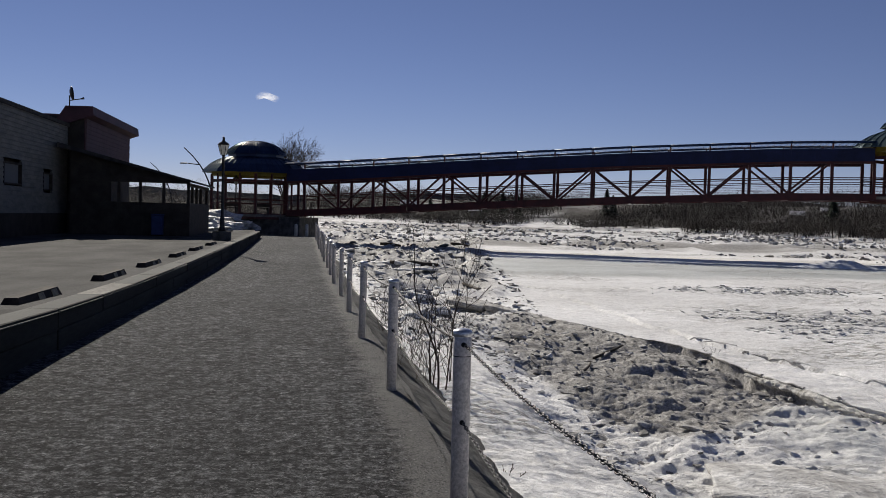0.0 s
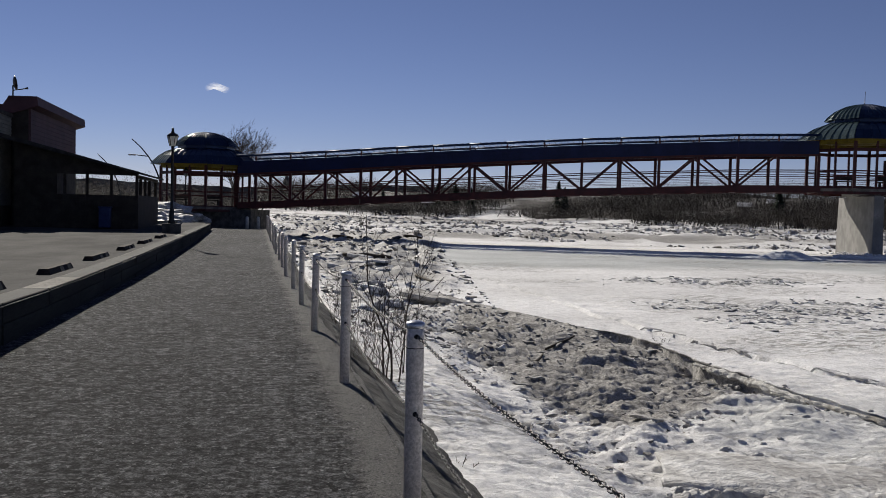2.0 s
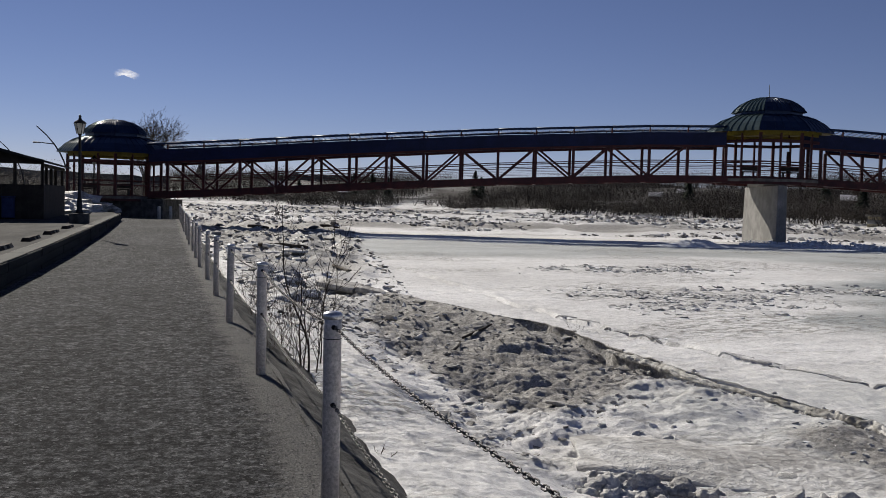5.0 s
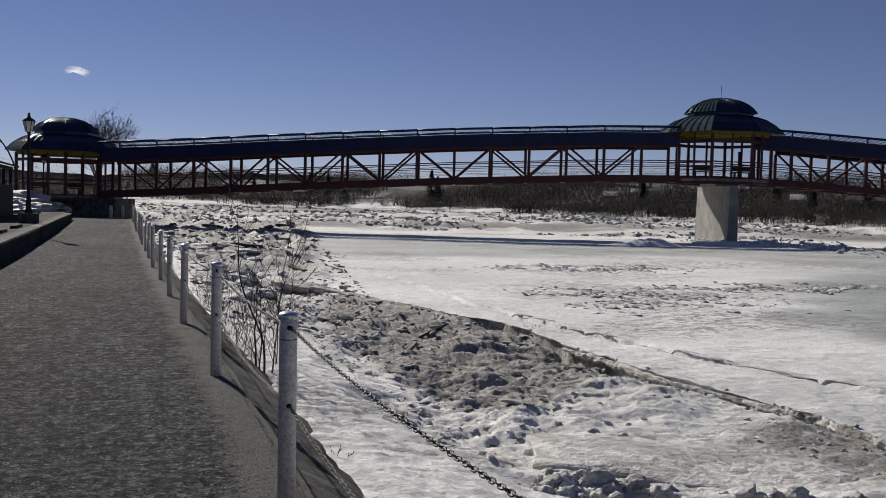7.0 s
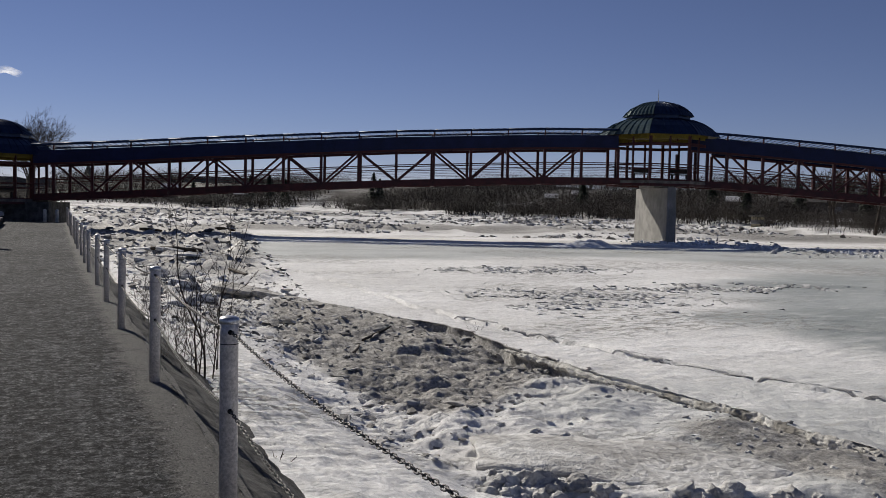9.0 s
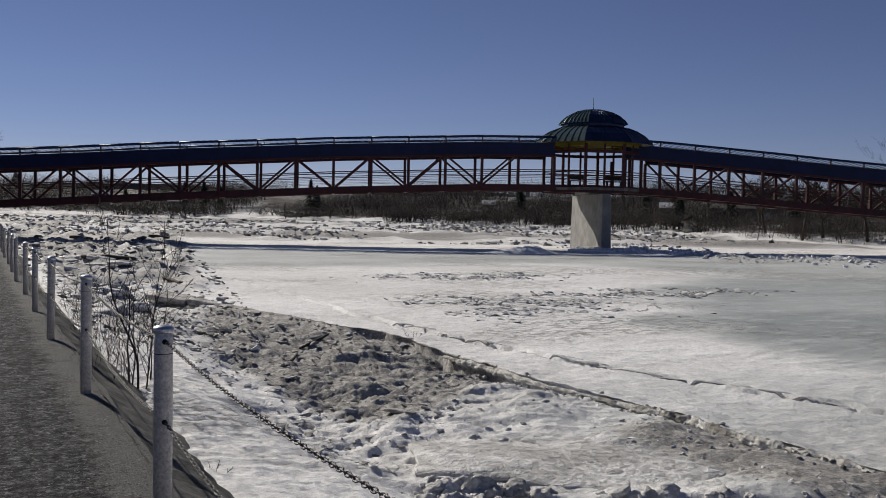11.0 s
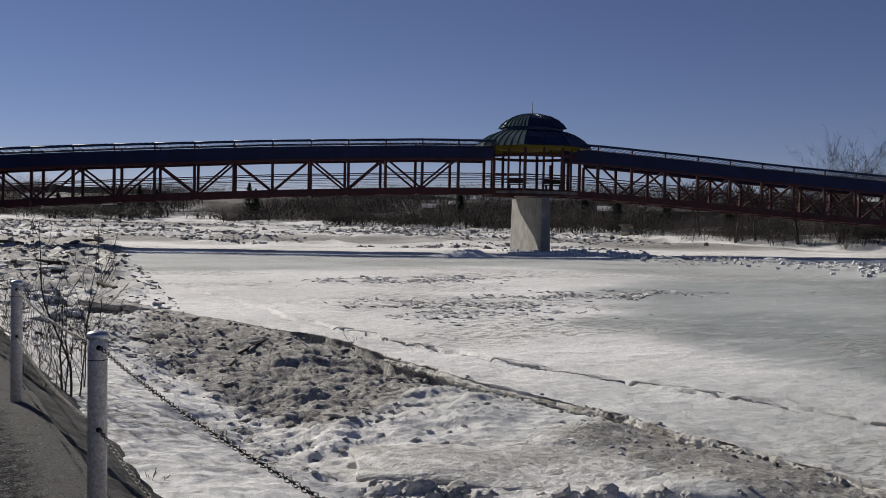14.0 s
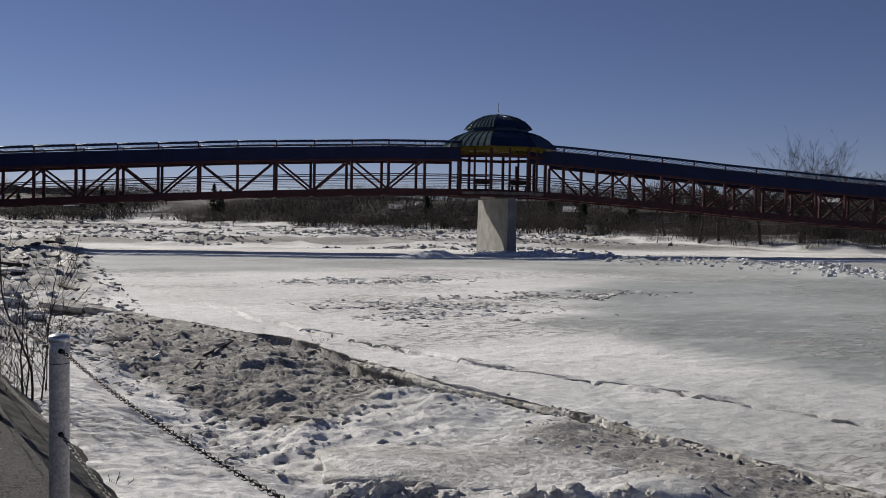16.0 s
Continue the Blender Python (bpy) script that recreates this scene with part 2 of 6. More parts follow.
MAT = {
    "ice": ice_ground(),
    "path": gravel_asphalt(),
    "lot": surface("sanded_parking_asphalt", (0.038, 0.037, 0.036), (0.090, 0.088, 0.084), 0.8, 0.95, 0.012, 30, stretch=(1, 0.4, 1), spec=0.08),
    "concrete": surface("grey_concrete", (0.19, 0.185, 0.172), (0.28, 0.272, 0.255), 1.0, 0.85, 0.004, 22),
    # stained concrete; on the abutment its dark tone also paints in shade
    "old_concrete": surface("stained_and_shaded_concrete", (0.045, 0.044, 0.042), (0.125, 0.122, 0.116), 2.6, 0.95, 0.04, 26),
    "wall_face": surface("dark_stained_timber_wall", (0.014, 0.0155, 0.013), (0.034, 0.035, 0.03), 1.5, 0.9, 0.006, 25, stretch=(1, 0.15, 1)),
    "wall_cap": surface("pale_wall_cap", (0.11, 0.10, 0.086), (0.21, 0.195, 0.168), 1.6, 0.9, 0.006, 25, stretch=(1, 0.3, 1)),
    "post": surface("galvanised_post_paint", (0.54, 0.505, 0.485), (0.64, 0.60, 0.575), 8, 0.45, 0.0008, 60, metal=0.08),
    "cap": surface("bare_metal_cap", (0.55, 0.55, 0.56), (0.7, 0.7, 0.71), 10, 0.32, 0.0006, 60, metal=0.85),
    "hole": surface("dark_hole", (0.01, 0.01, 0.01), (0.02, 0.02, 0.02), 10, 0.9, 0),
    "chain": surface("weathered_chain_steel", (0.05, 0.046, 0.044), (0.13, 0.125, 0.12), 25, 0.5, 0.0006, 90, metal=0.5),
    "red": surface("red_brown_bridge_paint", (0.040, 0.009, 0.010), (0.070, 0.014, 0.014), 2.0, 0.55, 0.001, 20, spec=0.3),
    "blue": surface("navy_blue_panel_paint", (0.005, 0.009, 0.042), (0.008, 0.014, 0.062), 0.8, 0.5, 0.001, 12, spec=0.2),
    "blue_roof": surface("blue_standing_seam_metal", (0.010, 0.022, 0.060), (0.018, 0.036, 0.09), 0.7, 0.32, 0.001, 10, metal=0.3),
    # paler copy of the roof metal, with the light on the left facets painted in
    "lit_roof": surface("lit_blue_green_seam_metal", (0.060, 0.095, 0.098), (0.095, 0.135, 0.135), 0.7, 0.3, 0.001, 10, metal=0.4),
    "yellow": surface("yellow_soffit_paint", (0.15, 0.115, 0.012), (0.21, 0.16, 0.016), 1.5, 0.55, 0.001, 20),
    "deck": surface("grey_deck_boards", (0.10, 0.09, 0.08), (0.2, 0.18, 0.16), 2.0, 0.85, 0.004, 20),
    "rail": surface("dark_red_railing_paint", (0.05, 0.012, 0.012), (0.08, 0.018, 0.018), 4, 0.5, 0.001, 30),
    "siding": surface("brown_grey_clapboard", (0.150, 0.148, 0.135), (0.215, 0.21, 0.19), 1.2, 0.8, 0.002, 20, stretch=(1, 1, 4)),
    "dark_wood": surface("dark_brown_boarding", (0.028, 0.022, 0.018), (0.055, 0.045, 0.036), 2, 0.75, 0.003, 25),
    "shingle": surface("dark_roof_shingle", (0.03, 0.028, 0.028), (0.06, 0.056, 0.054), 3, 0.9, 0.006, 30),
    "red_siding": surface("faded_red_siding", (0.060, 0.026, 0.030), (0.095, 0.042, 0.048), 1.4, 0.65, 0.002, 20),
    "trim": surface("dull_white_trim", (0.42, 0.41, 0.39), (0.55, 0.54, 0.52), 5, 0.6, 0.001, 40),
    "bin": surface("blue_plastic", (0.015, 0.03, 0.10), (0.025, 0.045, 0.14), 4, 0.5, 0.001, 40),
    "black": surface("black_painted_metal", (0.014, 0.014, 0.015), (0.03, 0.03, 0.032), 8, 0.45, 0.001, 60),
    "lamp_glass": surface("milky_lamp_glass", (0.55, 0.55, 0.53), (0.7, 0.7, 0.68), 9, 0.25, 0.0),
    "timber": surface("tarred_timber", (0.02, 0.014, 0.011), (0.05, 0.037, 0.028), 5, 0.95, 0.006, 35, stretch=(1, 0.2, 1)),
    "patch": surface("worn_cream_paint", (0.20, 0.165, 0.10), (0.34, 0.29, 0.19), 8, 0.7, 0.002, 40),
    "twig": surface("grey_brown_bark", (0.035, 0.026, 0.020), (0.095, 0.075, 0.06), 9, 0.9, 0.002, 60),
    "far_twig": surface("far_brown_thicket", (0.028, 0.024, 0.022), (0.064, 0.054, 0.047), 0.09, 0.95, 0.0, 0.7),
    "conifer": surface("dark_conifer_needles", (0.012, 0.02, 0.012), (0.03, 0.042, 0.024), 1.0, 0.9, 0, 6),
    "snow": surface("clean_snow", (0.68, 0.68, 0.69), (0.84, 0.84, 0.85), 3, 0.7, 0.02, 14, pieces=0.4),
    "chunk": surface("dirty_ice_block", (0.30, 0.285, 0.265), (0.78, 0.78, 0.78), 1.1, 0.6, 0.03, 9, contrast=(0.36, 0.56), pieces=0.4),
    # mud colour of the blocks; also painted shade on the long bank slabs
    "dark_chunk": surface("muddy_and_shaded_ice_block", (0.12, 0.112, 0.10), (0.46, 0.445, 0.42), 1.6, 0.7, 0.03, 10, pieces=0.4),
    "mud_plate": surface("muddy_ice_plate", (0.24, 0.228, 0.21), (0.52, 0.505, 0.48), 1.4, 0.75, 0.03, 12, pieces=0.4),
    "crust": surface("scaly_snow_crust", (0.60, 0.59, 0.57), (0.80, 0.795, 0.785), 0.7, 0.8, 0.01, 12, pieces=0.4),
    "rim": surface("clotted_dirty_snow", (0.26, 0.245, 0.215), (0.66, 0.65, 0.62), 2.2, 0.85, 0.02, 16),
    "slab": surface("snow_covered_ice", (0.36, 0.35, 0.335), (0.62, 0.615, 0.605), 0.9, 0.8, 0.05, 7),
    "driftwood": surface("wet_driftwood", (0.03, 0.024, 0.018), (0.1, 0.08, 0.06), 6, 0.8, 0.01, 30, stretch=(1, 1, 1)),
    "house_wall": surface("far_house_wall", (0.06, 0.053, 0.048), (0.11, 0.098, 0.088), 0.4, 0.8, 0, 3),
    "pale_wall": surface("pale_yellow_wall", (0.42, 0.36, 0.24), (0.52, 0.46, 0.32), 0.4, 0.8, 0, 3),
    "stone": surface("grey_church_stone", (0.03, 0.032, 0.04), (0.05, 0.052, 0.062), 0.3, 0.85, 0, 2),
    "cloud": surface("white_cloud", (0.8, 0.8, 0.8), (0.9, 0.9, 0.9), 0.02, 1.0, 0, 0.1, spec=0.0),
    "hill": surface("far_wooded_hill", (0.014, 0.016, 0.022), (0.026, 0.028, 0.036), 0.02, 0.95, 0, 0.4, spec=0.0),
}

cloud_nt = MAT["cloud"].node_tree
cloud_nodes = cloud_nt.nodes["Principled BSDF"]
cloud_nodes.inputs["Emission Color"].default_value = (1, 1, 1, 1)
cloud_nodes.inputs["Emission Strength"].default_value = 0.75
cloud_at = cloud_nt.nodes.new("ShaderNodeTexCoord")
cloud_map = cloud_nt.nodes.new("ShaderNodeMapping")
cloud_map.inputs["Location"].default_value = (-1.0, -1.0, -1.0)
cloud_map.inputs["Scale"].default_value = (2.0, 2.0, 2.0)
cloud_ball = cloud_nt.nodes.new("ShaderNodeTexGradient")
cloud_ball.gradient_type = "SPHERICAL"
cloud_nt.links.new(cloud_at.outputs["Generated"], cloud_map.inputs["Vector"])
cloud_flat = cloud_nt.nodes.new("ShaderNodeVectorMath")
cloud_flat.operation = "MULTIPLY"
cloud_flat.inputs[1].default_value = (1, 0, 1)
cloud_nt.links.new(cloud_map.outputs[0], cloud_flat.inputs[0])
cloud_nt.links.new(cloud_flat.outputs[0], cloud_ball.inputs["Vector"])
wisp = mix(cloud_nt, 1.0, ramp(cloud_nt, cloud_ball.outputs["Fac"], [(0.0, (0, 0, 0)), (0.7, (1, 1, 1))]), ramp(cloud_nt, add_noise(cloud_nt, 0.07, 5, 0.6, stretch=(0.6, 1, 1.6)), [(0.30, (0.1, 0.1, 0.1)), (0.55, (1, 1, 1))]), "MULTIPLY")
cloud_nt.links.new(wisp, cloud_nodes.inputs["Alpha"])

lamp_nodes = MAT["lamp_glass"].node_tree.nodes["Principled BSDF"]
lamp_nt = MAT["lamp_glass"].node_tree
glow_through = lamp_nt.nodes.new("ShaderNodeBsdfTranslucent")
glow_through.inputs["Color"].default_value = (0.8, 0.8, 0.78, 1)
lamp_mix = lamp_nt.nodes.new("ShaderNodeMixShader")
lamp_mix.inputs[0].default_value = 0.6
lamp_nt.links.new(lamp_nodes.outputs[0], lamp_mix.inputs[1])
lamp_nt.links.new(glow_through.outputs[0], lamp_mix.inputs[2])
lamp_nt.links.new(lamp_mix.outputs[0], lamp_nt.nodes["Material Output"].inputs["Surface"])
lamp_nodes.inputs["Roughness"].default_value = 0.6

clear, cnt, cb = nodes_of("clear_ribbed_roof_sheet")     # weathered see-through plastic
cb.inputs["Base Color"].default_value = (0.55, 0.58, 0.62, 1)
cb.inputs["Roughness"].default_value = 0.25
see = cnt.nodes.new("ShaderNodeBsdfTransparent")
see.inputs["Color"].default_value = (0.93, 0.95, 0.98, 1)
both = cnt.nodes.new("ShaderNodeMixShader")
cnt.links.new(ramp(cnt, add_noise(cnt, 1.3), [(0.35, (0.06,) * 3), (0.65, (0.16,) * 3)]), both.inputs[0])
cnt.links.new(see.outputs[0], both.inputs[1])
cnt.links.new(cb.outputs[0], both.inputs[2])
cnt.links.new(both.outputs[0], cnt.nodes["Material Output"].inputs["Surface"])

glass, gnt, gb = nodes_of("painted_reflection_glass")
# grey base colour stands in for the pale reflection in the panes
gb.inputs["Base Color"].default_value = (0.20, 0.21, 0.22, 1)
gb.inputs["Roughness"].default_value = 0.06


# ---------------------------------------------------------------- mesh helpers
def part(name, bm, material, parent=None, label=""):
    me = bpy.data.meshes.new(name)
    bm.to_mesh(me)
    bm.free()
    ob = new(name, me)
    me.materials.append(material)
    if parent is not None:
        ob.parent = parent
    if label:
        ob["label"] = label
    return ob


def data_part(name, verts, faces, material, parent=None, label=""):
    me = bpy.data.meshes.new(name)
    me.from_pydata([tuple(v) for v in verts], [], faces)
    me.update()
    me.materials.append(material)
    ob = new(name, me)
    if parent is not None:
        ob.parent = parent
    if label:
        ob["label"] = label
    return ob


def thing(name, m, label, category, group="", kind=""):
    e = new(name)
    e.empty_display_size = 0.2
    e.matrix_basis = m
    return tagged(e, label, category, group, kind)


def box(bm, lo, hi, bevel=0.0):
    c = [(a + b) / 2 for a, b in zip(lo, hi)]
    s = [abs(b - a) for a, b in zip(lo, hi)]
    g = bmesh.ops.create_cube(bm, size=1, matrix=Matrix.Translation(c) @ Matrix.Diagonal((*s, 1)))
    if bevel:
        es = list({e for v in g["verts"] for e in v.link_edges})
        bmesh.ops.bevel(bm, geom=es, offset=bevel, segments=2, affect="EDGES", profile=0.5)
    return bm


def bar(bm, a, b, w, h, up=(0, 0, 1)):
    """A beam of section w by h from a to b."""
    a, b, up = Vector(a), Vector(b), Vector(up)
    d = (b - a).normalized()
    side = d.cross(up)
    side = side.normalized() if side.length > 1e-4 else Vector((1, 0, 0))
    top = side.cross(d)
    vs = [bm.verts.new(p + side * (i * w / 2) + top * (j * h / 2)) for p in (a, b) for i, j in ((-1, -1), (1, -1), (1, 1), (-1, 1))]
    for f in ((3, 2, 1, 0), (4, 5, 6, 7), (0, 1, 5, 4), (1, 2, 6, 5), (2, 3, 7, 6), (3, 0, 4, 7)):
        bm.faces.new([vs[i] for i in f])
    return bm


def tube(bm, pts, radii, sides=8, cap=True):
    """A round tube through points."""
    pts = [Vector(p) for p in pts]
    if isinstance(radii, (int, float)):
        radii = [radii] * len(pts)
    rings = []
    ref = Vector((0.31, 0.2, 0.93))
    for i, p in enumerate(pts):
        d = (pts[min(i + 1, len(pts) - 1)] - pts[max(i - 1, 0)]).normalized()
        s = d.cross(ref)
        if s.length < 0.1:
            s = d.cross(Vector((1, 0, 0)))
        s.normalize()
        t = d.cross(s)
        rings.append([bm.verts.new(p + (s * math.cos(k * math.tau / sides) + t * math.sin(k * math.tau / sides)) * radii[i]) for k in range(sides)])
    for a, b in zip(rings, rings[1:]):
        for k in range(sides):
            f = bm.faces.new([a[k], a[(k + 1) % sides], b[(k + 1) % sides], b[k]])
            f.smooth = sides > 5
    if cap and sides > 2:
        bm.faces.new(rings[0][::-1])
        bm.faces.new(rings[-1])
    return bm


def lathe(bm, profile, sides=24, centre=(0, 0, 0), smooth=True):
    """A turned shape from (radius, height) rows."""
    c = Vector(centre)
    rings = []
    for r, z in profile:
        if r < 1e-5:
            rings.append([bm.verts.new(c + Vector((0, 0, z)))])
        else:
            rings.append([bm.verts.new(c + Vector((r * math.cos(k * math.tau / sides), r * math.sin(k * math.tau / sides), z))) for k in range(sides)])
    for a, b in zip(rings, rings[1:]):
        for k in range(sides):
            k2 = (k + 1) % sides
            if len(a) == 1 and len(b) == 1:
                continue
            if len(a) == 1:
                f = bm.faces.new([a[0], b[k2], b[k]])
            elif len(b) == 1:
                f = bm.faces.new([a[k], a[k2], b[0]])
            else:
                f = bm.faces.new([a[k], a[k2], b[k2], b[k]])
            f.smooth = smooth
    return bm


def value_noise(x, y, seed=0):
    xi, yi = np.floor(x).astype(np.int64), np.floor(y).astype(np.int64)
    xf, yf = x - xi, y - yi
    u, v = xf * xf * (3 - 2 * xf), yf * yf * (3 - 2 * yf)

    def h(i, j):
        n = (i * 374761393 + j * 668265263 + seed * 974634541) & 0xFFFFFFFF
        n = ((n ^ (n >> 13)) * 1274126177) & 0xFFFFFFFF
        return ((n ^ (n >> 16)) & 0xFFFF) / 65535.0

    return (h(xi, yi) * (1 - u) + h(xi + 1, yi) * u) * (1 - v) + (h(xi, yi + 1) * (1 - u) + h(xi + 1, yi + 1) * u) * v


def fbm(x, y, octaves=5, seed=0, gain=0.5):
    t, a, s = 0.0, 1.0, 0.0
    for k in range(octaves):
        t = t + a * (value_noise(x * 2 ** k + 17.3 * k, y * 2 ** k - 9.1 * k, seed + k) - 0.5)
        s += a
        a *= gain
    return t / s * 2


def ridge(x, y, octaves=4, seed=0):
    t, a, s = 0.0, 1.0, 0.0
    for k in range(octaves):
        t = t + a * (1 - np.abs(2 * value_noise(x * 2 ** k + 5.7 * k, y * 2 ** k + 3.1 * k, seed + k) - 1) * 1.6)
        s += a
        a *= 0.5
    return t / s


def smooth(a, b, v):
    t = np.clip((v - a) / (b - a), 0, 1)
    return t * t * (3 - 2 * t)


# ---------------------------------------------------------------- ground and river
LEDGE_Y = (-5, 5.5, 6.8, 8.6, 9.7, 10.6, 11.7, 13, 14.8, 16.9, 17.9, 19.2, 22.2, 25.7, 30, 40)
LEDGE_X = (8.4, 8.05, 8.12, 7.98, 7.98, 7.82, 7.58, 7.5, 7.55, 7.55, 7.38, 7.0, 6.3, 5.3, 3.8, 1.0)
SHORE = np.array([(-150, 320), (25, 282), (60, 265), (88, 222), (104, 170), (98, 118), (80, 84), (80, 62), (90, 45), (120, 0), (200, -120)], float)
BX, BY = math.sin(radians(19.5)), math.cos(radians(19.5))     # across the bridge
ICE = -0.9


def shore_distance(x, y):
    """Metres past the far shoreline (positive on land)."""
    best, sign = np.full(x.shape, 1e9), np.zeros(x.shape)
    for (ax, ay), (bx, by) in zip(SHORE[:-1], SHORE[1:]):
        dx, dy = bx - ax, by - ay
        t = np.clip(((x - ax) * dx + (y - ay) * dy) / (dx * dx + dy * dy), 0, 1)
        d = np.hypot(x - ax - t * dx, y - ay - t * dy)
        side = np.sign((x - ax) * (-dy) + (y - ay) * dx) 
        sign = np.where(d < best - 1e-9, side, sign)
        best = np.minimum(best, d)
    return best * sign


def ledge_x(y):
    """Where the edge of the river's ice plate runs."""
    return np.interp(y, LEDGE_Y, LEDGE_X) + fbm(y * 0.7, y * 0 + 3.0, 4, 3) * 0.14 + fbm(y * 3.5, y * 0 + 1.0, 3, 23) * 0.045


def ice_level(x, y, with_zones=False):
    d = x - ledge_x(y)
    near = 1 - smooth(30, 45, y)
    # smooth plate with slight swells
    plate = ICE + fbm(x * 0.25, y * 0.25, 4, 7) * 0.05 + fbm(x * 2.2, y * 1.4, 5, 9) * 0.03 + fbm(x * 6, y * 5, 3, 10) * 0.018 * (1 - smooth(26, 44, y))
    lip = np.exp(-(d / 0.5) ** 2) * (0.04 + 0.05 * (1 - smooth(9, 13, y)) * np.maximum(0, fbm(x * 3, y * 3, 4, 12) + 0.25))
    crack_x = np.interp(y, (5, 7.2, 9.5, 11.8, 14.1, 17.2, 22), (11.6, 11.1, 10.45, 9.65, 8.95, 8.5, 8.3)) + fbm(x * 1.2, y * 1.2, 3, 31) * 0.25
    plate = plate + lip - 0.09 * np.exp(-((x - crack_x) / 0.05) ** 2) * near + 0.04 * np.exp(-((x - crack_x - 0.14) / 0.09) ** 2) * near
    # low dirty zone between the bank and the plate
    crust = (ridge(x * 3.0, y * 3.4, 4, 53) - 0.5) * 0.042 + fbm(x * 8, y * 8, 3, 55) * 0.02
    rough = 0.45 + 0.55 * smooth(8.5, 11, y - (x - 5) * 0.8)
    steps = fbm(x * 0.9 + 0.5 * y, y * 1.3 - 0.2 * x, 5, 43) * 9
    low = ICE - 0.07 - (0.06 + 0.03 * smooth(10.5, 13, y)) * np.exp(-(d / 0.55) ** 2) * (1 - smooth(18, 23, y)) + fbm(x * 0.8, y * 0.8, 3, 41) * 0.05 + rough * ((np.floor(steps) + smooth(0.55, 1.0, steps - np.floor(steps))) * 0.028 + (ridge(x * 3.2 + y, y * 3.6, 4, 47) - 0.5) * 0.055 + (ridge(x * 8 - 2 * y, y * 9, 3, 49) - 0.5) * 0.034 + fbm(x * 13, y * 16, 2, 50) * 0.014)
    low = low + 0.09 * (1 - smooth(9.0, 11.5, y - (x - 5) * 0.8))
    bank = -0.55 - 0.33 * smooth(1.5, 4.2, x) + fbm(x * 1.1, y * 0.7, 3, 51) * 0.02 + crust - 0.35 * (1 - smooth(1.32, 1.62, x))
    front = (3.4 - x) * 0.504 + (7.75 - y) * 0.864          # hollow before the near slab
    low = low - 0.15 * smooth(-0.05, 0.15, front) * (1 - smooth(0.5, 1.5, front)) * smooth(3.0, 3.5, x) * (1 - smooth(6.2, 6.9, x))
    left = bank + (low - bank) * smooth(2.7, 4.3, x + fbm(x, y, 3, 57) * 0.8)
    z = np.where(near > 0, left + (plate - left) * smooth(-0.035 - 0.6 * smooth(18, 22, y), 0.012, d), plate)
    z = np.where(y > 30, z * near + plate * (1 - near), z)
    # heaped ice upstream and by the pier
    n = x * BX + y * BY
    heap = (smooth(24, 34, y) * (1 - smooth(-0.6, 1.0, x - 5.0 - (y - 22) * 0.17)) * (1 - smooth(88, 100, y))) * smooth(1.2, 3.0, x)
    z = z + heap * np.maximum(-0.05, ridge(x * 0.55, y * 0.45, 4, 61) - 0.42) * 0.75
    far = smooth(76, 88, n) * 0.8
    z = z + far * np.maximum(0, ridge(x * 0.16, y * 0.16, 5, 67) - 0.45) * 1.5 * (1 - smooth(0.0, 30, -shore_distance(x, y) * -1))
    rx = np.interp(y, (10, 29, 35, 41, 45, 53, 62), (43, 45, 46.6, 46.8, 44, 43.4, 42))
    right = np.exp(-((x - rx) / 2.2) ** 2) * smooth(5, 20, y) * (1 - smooth(54, 64, y))
    z = z + right * (0.15 + 0.55 * np.maximum(0, ridge(x * 0.7, y * 0.7, 4, 71) - 0.35))
    s = shore_distance(x, y)
    z = z + 0.7 * smooth(0, 8, s) + 1.6 * smooth(8, 45, s) + 7.0 * smooth(20, 120, s) + smooth(-5, 5, s) * fbm(x * 0.2, y * 0.2, 4, 77) * 0.7
    # level land under the path and the parking ground
    land = 1 - smooth(0.95, 1.15, x)
    z = z * (1 - land) + (-0.9) * land
    if not with_zones:
        return z
    mud = smooth(-0.3, 0.6, x - np.interp(y, (9, 9.8, 11.5, 14.9, 19.1, 23.6, 28), (4.6, 4.2, 3.6, 3.6, 3.9, 4.9, 6.0))) * (1 - smooth(-0.02, 0.06, d)) * smooth(-0.6, 0.8, y - 9.9 - (x - 4.3) * 0.95) * (1 - smooth(23, 27, y))
    mud = np.maximum(mud, 0.8 * smooth(-2.0, -0.9, d) * (1 - smooth(-0.02, 0.06, d)) * (1 - smooth(8.6, 10.2, y)))
    mud = np.maximum(mud, 0.12 * (1 - smooth(-0.1, 0.1, d)) * smooth(3.4, 5.0, x) * near)
    mud = np.maximum(mud, heap * 0.6)
    mud = np.maximum(mud, 0.45 * smooth(14, 19, y) * (1 - smooth(27, 32, y)) * smooth(1.4, 2.4, x) * (1 - smooth(-0.2, 0.1, d)))
    mud = np.maximum(mud, far * (1 - smooth(0, 3, s)) * (0.42 + 0.6 * smooth(-0.15, 0.25, fbm(x * 0.025, y * 0.07, 4, 95))))
    # bare grey ice: a wide sheet off the path, and a long band before the bridge
    sheet = smooth(-0.5, 3.0, x - np.interp(y, (4, 8, 11, 15, 19, 24, 30), (12.0, 11.0, 11.2, 13.0, 15.5, 19.5, 24.0)) + fbm(x * 0.16, y * 0.22, 4, 83) * 4.0) * (1 - smooth(27, 36, y))
    band = smooth(40, 46, n + fbm(x * 0.05, y * 0.12, 3, 85) * 8) * (1 - smooth(58, 63, n)) * smooth(2, 9, d) * 0.75
    sm = np.maximum(sheet, band) * smooth(1.5, 4, d)
